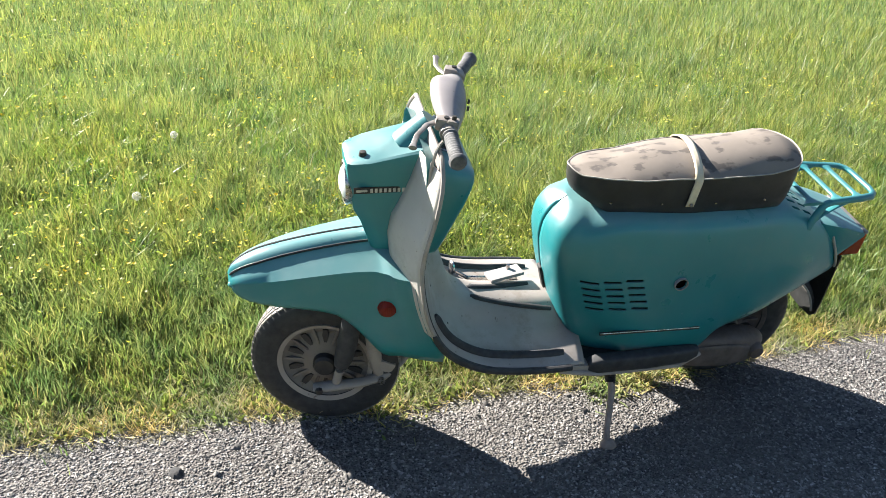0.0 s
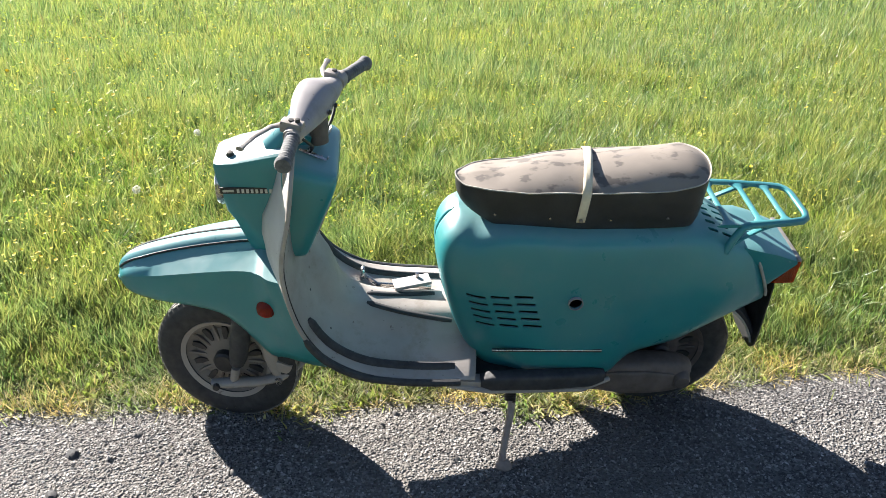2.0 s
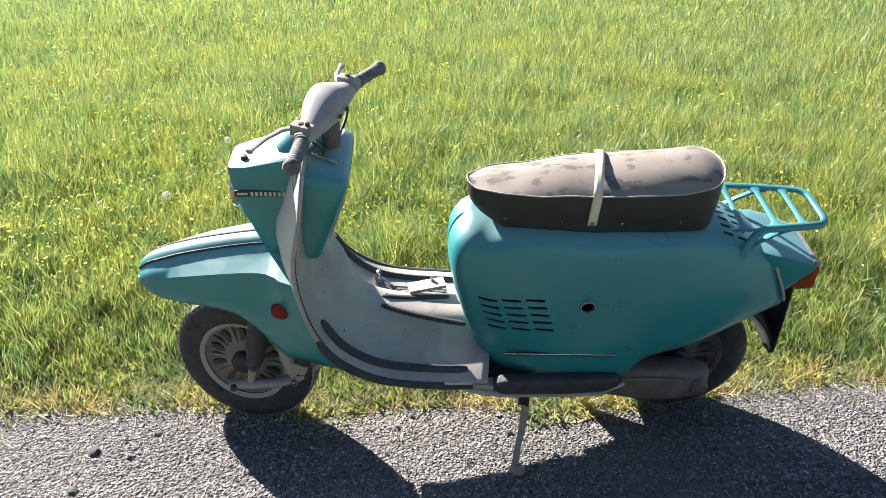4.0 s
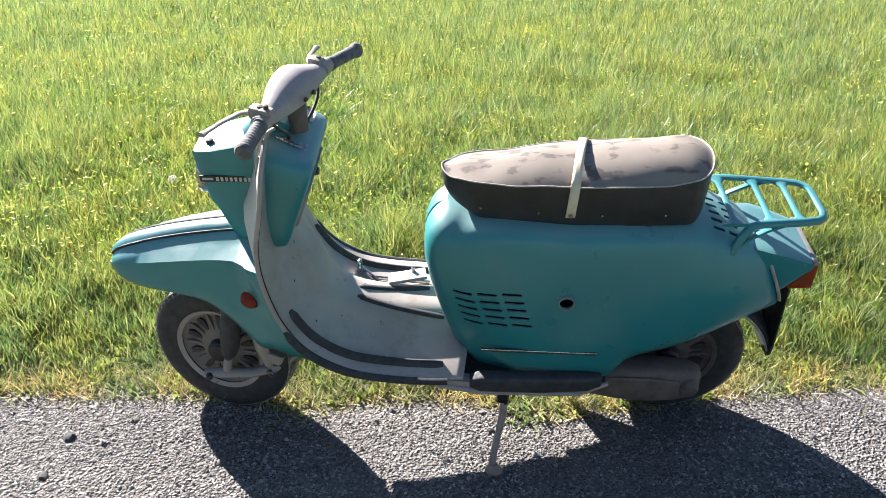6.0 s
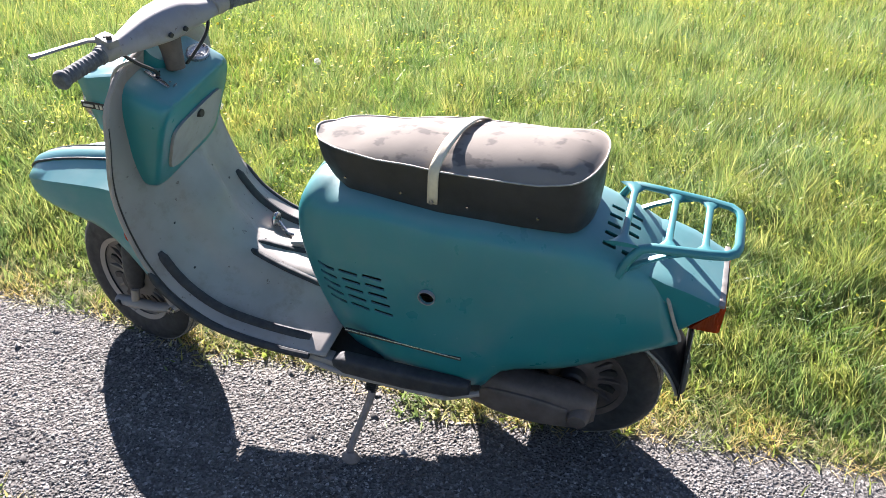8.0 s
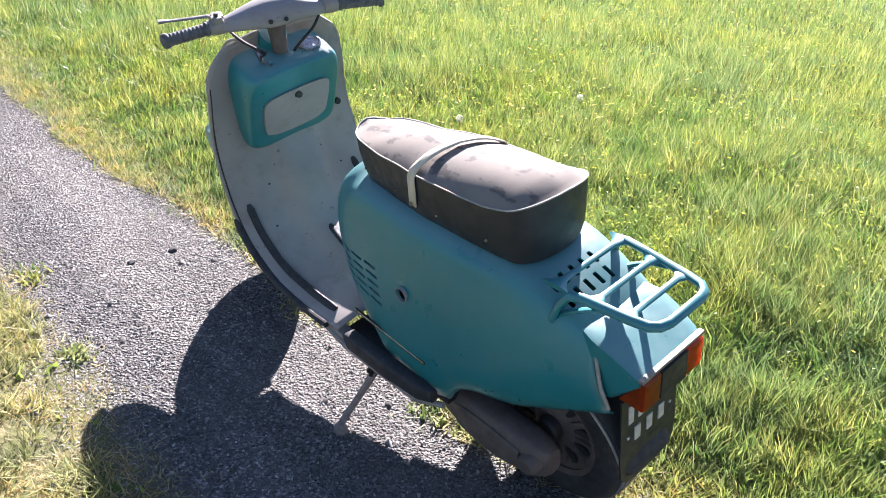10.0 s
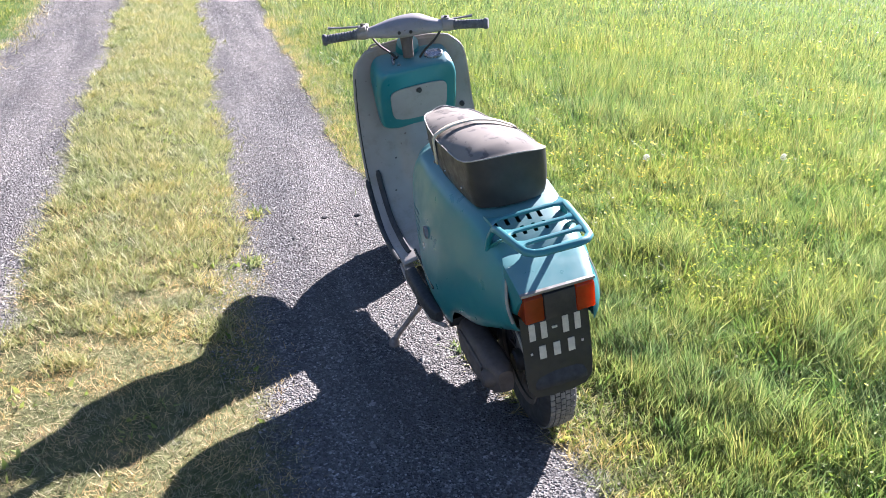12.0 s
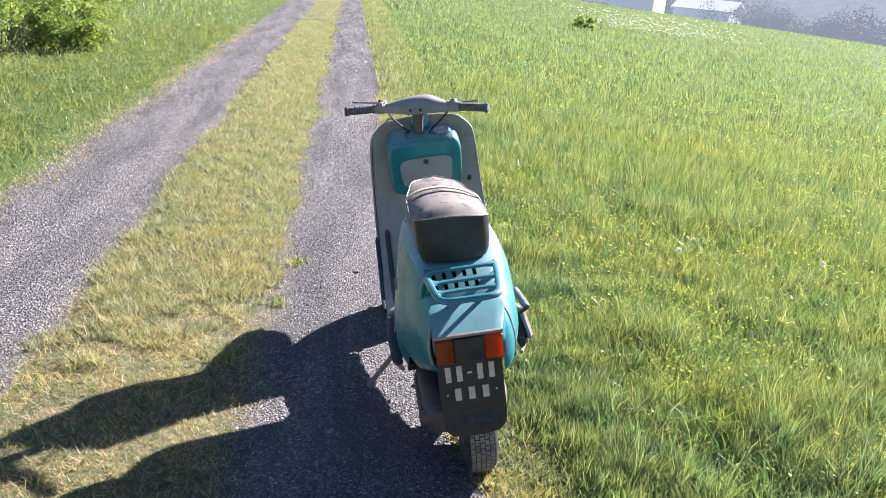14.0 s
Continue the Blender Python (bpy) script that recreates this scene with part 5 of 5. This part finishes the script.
door = part("glove_door", loft([[(glove_face(z) + d, y, z) for y, z in pts] for d in (-0.006, 0.006, 0.008)], True, True, True), PALE, glove, "pale grey hatch")
part("lock", turned([(0, 0.012), (0.009, 0.011), (0.011, 0.0)], 14, "x", (glove_face(0.778) + 0.005, 0.0, 0.778)), DARK, glove, "round dark lock")

# front mudguard -------------------------------------------


def guard_ring(x, top, bottom, w, tip=0.0):
    ridge = min(0.028, w * 0.36)
    step = (top - bottom)
    crease = top - 0.014 - 0.026 * min(1.0, w / 0.09)
    key = [(w * 0.93, bottom), (w, bottom + 0.14 * step), (w * 1.01, bottom + 0.5 * (crease - bottom)), (w * 0.99, crease - 0.012), (w * 0.965, crease), (ridge * 1.20, top - 0.0150), (ridge * 1.02, top - 0.0115), (ridge * 0.55, top - 0.0035), (0, top)]
    h = []
    for p0, p1 in zip(key, key[1:]):
        h += [(p0[0] + (p1[0] - p0[0]) * f, p0[1] + (p1[1] - p0[1]) * f) for f in (0, 0.5)]
    h.append(key[-1])
    lean = max(0.0, min(1.0, (x + 0.56) / 0.10))
    at = lambda z: min(x - lean * (0.012 + 0.26 * max(0.0, z - 0.42)), float(np.interp(z, (0.30, 0.333, 0.396, 0.48, 0.565, 0.65, 0.72), (-0.315, -0.345, -0.412, -0.448, -0.470, -0.480, -0.476))))
    return [(at(z), -y, z) for y, z in h] + [(at(z), y, z) for y, z in h[-2::-1]]


stations = [(-0.912, 0.535, 0.512, 0.022), (-0.898, 0.556, 0.494, 0.046), (-0.865, 0.580, 0.482, 0.068), (-0.80, 0.606, 0.474, 0.090), (-0.72, 0.628, 0.466, 0.104), (-0.65, 0.642, 0.446, 0.112), (-0.60, 0.648, 0.398, 0.118), (-0.555, 0.651, 0.340, 0.126), (-0.52, 0.652, 0.310, 0.136), (-0.48, 0.655, 0.315, 0.150), (-0.45, 0.655, 0.320, 0.168), (-0.41, 0.655, 0.320, 0.186), (-0.37, 0.655, 0.322, 0.200)]
stations = [(x, top - 0.0165 * min(1.0, max(0.0, (x + 0.92) / 0.25)), low, w) for x, top, low, w in stations]
st = cat(stations, 30)
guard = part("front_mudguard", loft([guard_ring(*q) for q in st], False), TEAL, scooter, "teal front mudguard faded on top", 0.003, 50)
for sgn in (-1, 1):
    path = []
    for q in st[1:24]:
        ridge = min(0.028, q[3] * 0.36)
        path.append((q[0], sgn * (ridge + 0.002), q[1] - 0.0105))
    part("guard_trim", tube(path, 0.0032, 6), DARK, guard, "dark trim line")
    part("side_reflector", turned([(0, -0.017), (0.016, -0.015), (0.024, -0.006), (0.026, 0.006)], 20, "y", (-0.526, sgn * 0.138, 0.485)) if sgn < 0 else turned([(0, 0.017), (0.016, 0.015), (0.024, 0.006), (0.026, -0.006)], 20, "y", (-0.526, 0.138, 0.485)), RED, guard, "round red-orange side reflector")

# wheels ---------------------------------------------------


def wheel(name, centre, turn, label):
    w = new(name)
    K = 0.955
    w.parent = scooter
    w.matrix_basis = pose(*centre) @ Matrix.Rotation(radians(turn), 4, Vector((0.40, 0, 0.92)).normalized())
    tagged(w, label)
    R, H = 0.218, 0.050
    prof = [(0.126, -0.034), (0.142, -0.045), (0.175, -0.051), (0.198, -0.047), (0.212, -0.035), (0.2165, -0.018), (R, 0.0), (0.2165, 0.018), (0.212, 0.035), (0.198, 0.047), (0.175, 0.051), (0.142, 0.045), (0.126, 0.034)]
    tyre = part("tyre", turned([(K * r_, s_) for r_, s_ in prof], 64), TYRE, w, "dusty black treaded tyre")
    tread = bmesh.new()
    for k in range(60):
        a = 2 * math.pi * k / 60
        for j, y in enumerate((-0.029, -0.0145, 0.0, 0.0145, 0.029)):
            b = a + (0.5 if j % 2 else 0) * 2 * math.pi / 60
            r = K * R - 0.9 * abs(y) ** 1.6 - 0.001
            m = Matrix.Rotation(-b, 3, "Y")
            q = m @ Vector((r, y, 0))
            block((0.0034, 0.0120, 0.0175), q, 0, m, tread)
    part("tread", tread, TREAD, tyre, "worn block tread")
    rim_p = [(0.119, -0.040), (0.132, -0.046), (0.133, -0.040), (0.126, -0.034), (0.116, -0.030), (0.112, 0.030), (0.126, 0.034), (0.133, 0.040), (0.132, 0.046), (0.119, 0.040)]
    # Rim and disc of the rear wheel are darker than the front ones.
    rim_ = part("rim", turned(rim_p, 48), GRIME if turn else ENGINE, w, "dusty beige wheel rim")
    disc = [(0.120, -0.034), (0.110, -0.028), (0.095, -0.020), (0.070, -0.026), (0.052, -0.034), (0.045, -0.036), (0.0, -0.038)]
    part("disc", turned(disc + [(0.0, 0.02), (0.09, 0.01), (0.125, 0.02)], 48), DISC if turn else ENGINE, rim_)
    part("hub", turned([(0.0, -0.062), (0.026, -0.062), (0.032, -0.055), (0.034, -0.03)], 24), DARK, rim_, "dark axle hub")
    for k in range(10):
        a = 2 * math.pi * k / 10
        m = Matrix.Rotation(-a, 3, "Y")
        part("disc_rib", block((0.062, 0.010, 0.007), m @ Vector((0.088, -0.026, 0)), 0.002, m), ENGINE if k % 3 == 1 else (DISC if turn else ENGINE), rim_)
    for k in range(10):
        m = Matrix.Rotation(-2 * math.pi * (k + 0.5) / 10, 3, "Y")
        part("disc_slot", loft([[m @ Vector((r_, d - 0.10 * abs(r_ - 0.085), z_)) for r_, z_ in ((0.064, -0.004), (0.085, -0.009), (0.106, -0.007), (0.106, 0.007), (0.085, 0.009), (0.064, 0.004))] for d in (-0.0285, -0.020)], True, True, True), DARK, rim_, "dark slot of the disc")
    return w


front_wheel = wheel("front_wheel", (-0.665, 0.0, 0.209), -15, "front wheel with dusty pale rim")
rear_wheel = wheel("rear_wheel", (0.566, 0.0, 0.209), 0, "rear wheel with dusty tyre")

# front fork and its trailing link
fork = new("front_fork")
fork.parent = scooter
tagged(fork, "grimy grey front fork with black damper")
part("link_arm", tube([(-0.713, -0.085, 0.170), (-0.668, -0.088, 0.172), (-0.578, -0.090, 0.176), (-0.523, -0.085, 0.186), (-0.480, -0.07, 0.205), (-0.430, -0.04, 0.235)], [0.014, 0.018, 0.016, 0.018, 0.013, 0.012], 12, None, 0.7), GRIME, fork, "grimy pale link arm")
part("bolt", turned([(0, -0.012), (0.010, -0.010), (0.011, 0)], 8, "y", (-0.698, -0.098, 0.170)), DARK, fork)
part("bolt", turned([(0, -0.012), (0.010, -0.010), (0.011, 0)], 8, "y", (-0.526, -0.098, 0.186)), CHROME, fork)
part("fork_tube", tube([(-0.526, -0.075, 0.185), (-0.543, -0.075, 0.26), (-0.553, -0.07, 0.33), (-0.538, -0.05, 0.42)], [0.017, 0.020, 0.018, 0.02], 12), GRIME, fork, "pale painted fork leg")
part("damper", tube([(-0.636, -0.081, 0.240), (-0.628, -0.080, 0.27), (-0.618, -0.078, 0.33), (-0.603, -0.07, 0.42)], [0.020, 0.026, 0.028, 0.026], 14), RUBBER, fork, "black damper sleeve")
part("damper_foot", tube([(-0.650, -0.086, 0.180), (-0.640, -0.084, 0.225)], [0.012, 0.012], 12), GRIME, fork)
part("bracket", block((0.05, 0.02, 0.035), (-0.513, -0.082, 0.225), 0.008, Euler((0, radians(25), 0)).to_matrix()), GRIME, fork)

# engine, exhaust, stand -----------------------------------


def loaf(name, rows, material, parent, label=""):
    """A rounded casing: rows of x, y centre, z centre, half width, half height."""
    rings = []
    for x, yc, zc, hw, hh in cat(rows, 16):
        rings.append([(x, yc + hw * math.copysign(abs(math.cos(a)) ** 0.6, math.cos(a)), zc + hh * math.copysign(abs(math.sin(a)) ** 0.6, math.sin(a))) for a in np.linspace(0, 2 * math.pi, 24, endpoint=False)])
    return part(name, loft(rings, True, True, True), material, parent, label)


engine = new("engine")
engine.parent = scooter
tagged(engine, "dusty brown-grey engine swing casing")
loaf("casing", [(0.28, -0.115, 0.225, 0.025, 0.035), (0.33, -0.12, 0.222, 0.038, 0.052), (0.42, -0.122, 0.212, 0.042, 0.058), (0.52, -0.12, 0.204, 0.042, 0.062), (0.60, -0.115, 0.200, 0.038, 0.052), (0.635, -0.11, 0.200, 0.022, 0.034)], ENGINE, engine, "dusty drive casing")
loaf("casing_lid", [(0.36, -0.156, 0.215, 0.008, 0.026), (0.40, -0.160, 0.212, 0.010, 0.038), (0.50, -0.160, 0.205, 0.010, 0.042), (0.575, -0.156, 0.200, 0.008, 0.030)], ENGINE, engine)
loaf("block", [(0.10, 0, 0.24, 0.10, 0.05), (0.20, 0, 0.23, 0.13, 0.06), (0.34, -0.02, 0.23, 0.10, 0.06), (0.40, -0.05, 0.23, 0.05, 0.05)], DARK, engine)
part("hub_boss", turned([(0, -0.172), (0.02, -0.170), (0.026, -0.160), (0.03, -0.12)], 20, "y", (0.60, 0, 0.205)), ENGINE, engine)
loaf("exhaust_silencer", [(0.20, 0.095, 0.19, 0.02, 0.02), (0.26, 0.095, 0.185, 0.032, 0.03), (0.46, 0.095, 0.18, 0.032, 0.03), (0.52, 0.095, 0.18, 0.02, 0.02)], ENGINE, engine)
loaf("wheel_arch", [(0.38, 0, 0.40, 0.12, 0.06), (0.50, 0, 0.47, 0.11, 0.03), (0.64, 0, 0.47, 0.09, 0.03), (0.74, 0, 0.47, 0.06, 0.025)], DARK, engine)

inv = scooter.matrix_world.inverted()
foot = inv @ Vector((0.487, 1.838, 0.012))
stand = new("side_stand")
stand.parent = scooter
tagged(stand, "rusty side stand with a coil spring")
top = Vector((0.115, -0.175, 0.255))
leg = [top.lerp(foot, k / 5) + Vector((0.006 * math.sin(k), 0, 0)) for k in range(6)]
part("leg", tube(leg, [0.011, 0.011, 0.010, 0.009, 0.009, 0.010], 10), STANDM, stand, "thin rusty stand leg")
side = (foot - top).normalized()
p_, q_ = side.orthogonal().normalized(), side.cross(side.orthogonal()).normalized()
coil = [top.lerp(foot, 0.02 + 0.26 * k / 130) + 0.014 * (p_ * math.cos(k * 0.62) + q_ * math.sin(k * 0.62)) for k in range(131)]
part("spring", tube(coil, 0.0025, 5), DARK, stand, "coil spring")
down = inv.to_3x3() @ Vector((0, 0, 1))
bm = loft([[foot + (inv.to_3x3() @ Vector((r * math.cos(a), 0.8 * r * math.sin(a), h))) for a in np.linspace(0, 2 * math.pi, 16, endpoint=False)] for r, h in ((0.020, -0.014), (0.024, -0.006), (0.020, 0.004), (0.010, 0.014))], True, True, True)
part("foot", bm, STANDM, stand, "round worn foot")

# folded foot plate and peg on the far side
kick = new("foot_plate")
kick.parent = scooter
tagged(kick, "folded foot plate with rusty ribs and a rubber peg")
part("arm", tube([(0.365, 0.165, 0.372), (0.356, 0.205, 0.398), (0.350, 0.234, 0.412)], 0.007, 10), DARK, kick)
part("peg", tube([(0.352, 0.235, 0.415), (0.335, 0.235, 0.413), (0.135, 0.236, 0.386), (0.117, 0.236, 0.383)], [0.009, 0.013, 0.013, 0.009], 12), GRIP, kick, "worn dark rubber peg")
corners = [(0.048, 0.297), (0.268, 0.372), (0.350, 0.305), (0.090, 0.170)]


def slant(x, z, out=0.0):
    """A point of the plate, which leans out towards its lower edge."""
    return (x, 0.226 + 0.20 * (0.372 - z) + out, z)


part("plate_frame", tube([slant(x, z) for x, z in corners + corners[:2]], 0.006, 8), PALE, kick, "pale worn foot plate frame")
part("plate_sheet", loft([[slant(x, z, d) for x, z in corners] for d in (-0.003, 0.001)], True, True, True), PALE, kick, "pale worn foot plate")
(ax, az), (bx, bz), (cx, cz), (dx, dz) = corners
for f in (0.14, 0.38, 0.62, 0.86):
    part("rung", tube([slant(ax + (bx - ax) * f, az + (bz - az) * f, 0.006), slant(dx + (cx - dx) * f, dz + (cz - dz) * f, 0.006)], 0.0095, 8), RUST, kick, "rusty pink foot plate rib")

# rubber stop beside the pedal
part("pedal_stop", tube([(-0.312, 0.118, 0.338), (-0.320, 0.119, 0.352), (-0.316, 0.120, 0.372)], [0.010, 0.009, 0.006], 10), RUBBER, scooter, "black rubber pedal stop")

# brake pedal and the small hinged plate on the floor
pedal = new("brake_pedal")
pedal.parent = scooter
tagged(pedal, "round brake pedal on a bent rod")
base = deck_point(NS - 6, 0.45)
part("rod", tube([base + Vector((0, 0, 0.012)), base + Vector((-0.10, 0.0, 0.022)), base + Vector((-0.155, 0.0, 0.028)), Vector((-0.286, 0.130, 0.374))], 0.006, 8), CHROME, pedal)
part("pad", turned([(0, 0.006), (0.018, 0.005), (0.021, 0.0), (0.018, -0.005), (0, -0.006)], 20, "x", (-0.289, 0.130, 0.382)), CHROME, pedal, "round metal pedal pad")
hatch = part("floor_plate", block((0.105, 0.05, 0.010), Vector((-0.150, 0.066, 0.397)), 0.003, Euler((radians(-8), radians(-4), radians(10))).to_matrix()), PALE, scooter, "small pale grey hinged plate")
part("plate_knob", turned([(0, 0.014), (0.005, 0.013), (0.006, 0)], 10, "z", (-0.135, 0.082, 0.402)), CHROME, hatch)

# handlebar ------------------------------------------------
bars = new("handlebar")
bars.parent = scooter
tagged(bars, "pale grey handlebar cover with black grips")
GL, GR = Vector((-0.422, -0.172, 0.998)), Vector((-0.324, 0.155, 0.983))  # inner ends of the grips
d_ = (GR - GL).normalized()
up_ = (Vector((0.10, 0, 1)) - d_ * d_.dot(Vector((0.10, 0, 1)))).normalized()
fw_ = up_.cross(d_)
if fw_.x > 0:
    fw_ = -fw_
C0 = (GL + GR) / 2
bars.matrix_basis = Matrix(((-fw_.x, d_.x, up_.x, C0.x), (-fw_.y, d_.y, up_.y, C0.y), (-fw_.z, d_.z, up_.z, C0.z), (0, 0, 0, 1)))
# in the bar's axes: x to the rear, y along it to the right, z up
rings = []
for y, hx, zt, zb, xc in ((-0.145, 0.016, 0.014, -0.014, 0.0), (-0.120, 0.021, 0.018, -0.016, 0.0), (-0.085, 0.029, 0.026, -0.019, -0.003), (-0.045, 0.037, 0.035, -0.023, -0.007), (0, 0.042, 0.041, -0.026, -0.010), (0.045, 0.041, 0.040, -0.022, -0.012), (0.085, 0.031, 0.028, -0.019, -0.007), (0.120, 0.020, 0.018, -0.016, -0.002), (0.145, 0.015, 0.013, -0.013, 0.0)):
    ring_ = []
    for a in np.linspace(0, 2 * math.pi, 28, endpoint=False):
        c, s = math.cos(a), math.sin(a)
        zc, hz = (zt + zb) / 2, (zt - zb) / 2
        z = zc + hz * math.copysign(abs(s) ** 0.8, s)
        ring_.append((y, xc - 0.32 * z + hx * math.copysign(abs(c) ** 0.8, c), z))
    rings.append(ring_)
rails = [cat([r_[i] for r_ in rings], 30) for i in range(28)]
cover = part("bar_cover", loft([[(rl[k][1], rl[k][0], rl[k][2]) for rl in rails] for k in range(30)], True, True, True), COVER, bars, "dusty pale grey handlebar cover")
part("neck", tube([(-0.004, 0, -0.015), (0.004, 0, -0.055), (0.010, 0, -0.095)], [0.028, 0.023, 0.021], 20, None, 0.75), ENGINE, bars, "grimy steering neck")
for sgn in (-1, 1):
    bend = Matrix.Translation((0, sgn * 0.150, 0)) @ Matrix.Rotation(radians(sgn * -12), 4, "Z") @ Matrix.Translation((0, sgn * -0.150, 0))

    def bent(bm):
        bmesh.ops.transform(bm, matrix=bend, verts=bm.verts)
        return bm

    clamp = part("clamp", turned([(0.010, sgn * 0.125), (0.020, sgn * 0.130), (0.021, sgn * 0.150), (0.018, sgn * 0.170), (0.010, sgn * 0.172)], 16), GRIME, bars, "grimy metal lever clamp")
    part("clamp_block", block((0.034, 0.030, 0.028), (-0.016, sgn * 0.140, 0.012), 0.009), GRIME, clamp)
    part("clamp_screw", turned([(0, 0.030), (0.006, 0.029), (0.007, 0.02)], 10, "z", (-0.010, sgn * 0.142, 0.0)), DARK, clamp)
    g = [(0.013, 0.168), (0.019, 0.170), (0.020, 0.176), (0.0165, 0.180)]
    for k in range(9):
        g += [(0.0165, 0.184 + 0.010 * k), (0.0178, 0.187 + 0.010 * k), (0.0165, 0.191 + 0.010 * k)]
    g += [(0.021, 0.276), (0.0215, 0.282), (0.018, 0.288), (0.0, 0.289)]
    part("grip", bent(turned([(0.90 * r_, sgn * s_) for r_, s_ in g], 20)), GRIP, bars, "worn dusty grey-black rubber grip")
    lever = [(-0.025, sgn * 0.130, 0.010), (-0.050, sgn * 0.150, 0.010), (-0.075, sgn * 0.190, 0.006), (-0.088, sgn * 0.235, 0.008), (-0.093, sgn * 0.258, 0.010)]
    if sgn > 0:
        lever = [(x * 0.8, 0.130 + 0.70 * (y - 0.130), z * 0.6) for x, y, z in lever]
    part("lever", bent(tube(lever, [0.008, 0.007, 0.006, 0.006, 0.009], 8, None, 0.6)), STEEL, bars, "thin metal hand lever")
    cable = cat([(-0.01, sgn * 0.125, -0.012), (0.010, sgn * 0.095, -0.045), (0.010, sgn * 0.055, -0.080), (-0.01, sgn * 0.03, -0.12)], 14)
    part("cable", tube(cable, 0.004, 6), DARK, bars, "black control cable")
part("switch", block((0.026, 0.026, 0.016), (0.006, -0.146, 0.020), 0.006), GRIME, bars, "grimy pale switch block")
part("switch_knob", turned([(0, 0.010), (0.005, 0.009), (0.006, 0)], 10, "z", (0.006, -0.146, 0.027)), DARK, bars)
for y in (-0.02, 0.02):
    part("cover_screw", turned([(0, 0.006), (0.005, 0.005), (0.006, 0)], 10, "x", (0.034, y, 0.0)), DARK, bars)

# small fittings on top of the glove box
bm = turned([(0.0, 0.004), (0.022, 0.003), (0.026, 0.007), (0.030, 0.004), (0.030, -0.006)], 24, "z")
bmesh.ops.transform(bm, matrix=Matrix.Translation((-0.374, 0.077, 0.888)) @ Matrix.Rotation(radians(22), 4, "Y") @ Matrix.Diagonal((0.8, 1.15, 1, 1)), verts=bm.verts)
part("dial", bm, CHROME, scooter, "small oval dial in a bright ring")
part("dash_slot", block((0.006, 0.040, 0.007), (-0.341, 0.030, 0.861), 0.002, Euler((0, radians(40), 0)).to_matrix()), DARK, scooter, "dark narrow slot")
keyset = part("ignition_switch", turned([(0.0, 0.01), (0.011, 0.009), (0.013, 0.0)], 14, "x", (-0.375, -0.052, 0.872)), CHROME, scooter, "ignition switch with hanging key")
part("emblem", tube([(-0.418, -0.060, 0.906), (-0.392, -0.064, 0.897), (-0.356, -0.074, 0.884)], [0.004, 0.007, 0.004], 8, None, 0.5), CHROME, keyset, "bright key tag")
part("emblem", tube([(-0.392, -0.064, 0.897), (-0.398, -0.040, 0.900)], [0.006, 0.003], 8, None, 0.5), CHROME, keyset)
part("key", block((0.003, 0.012, 0.03), (-0.360, -0.056, 0.868), 0.001, Euler((0, radians(30), 0)).to_matrix()), CHROME, keyset)
part("shield_cable", tube(cat([(-0.40, -0.10, 0.955), (-0.43, -0.13, 0.945), (-0.446, -0.145, 0.90), (-0.448, -0.15, 0.85)], 12), 0.004, 6), PIPING, scooter, "pale loose cable")
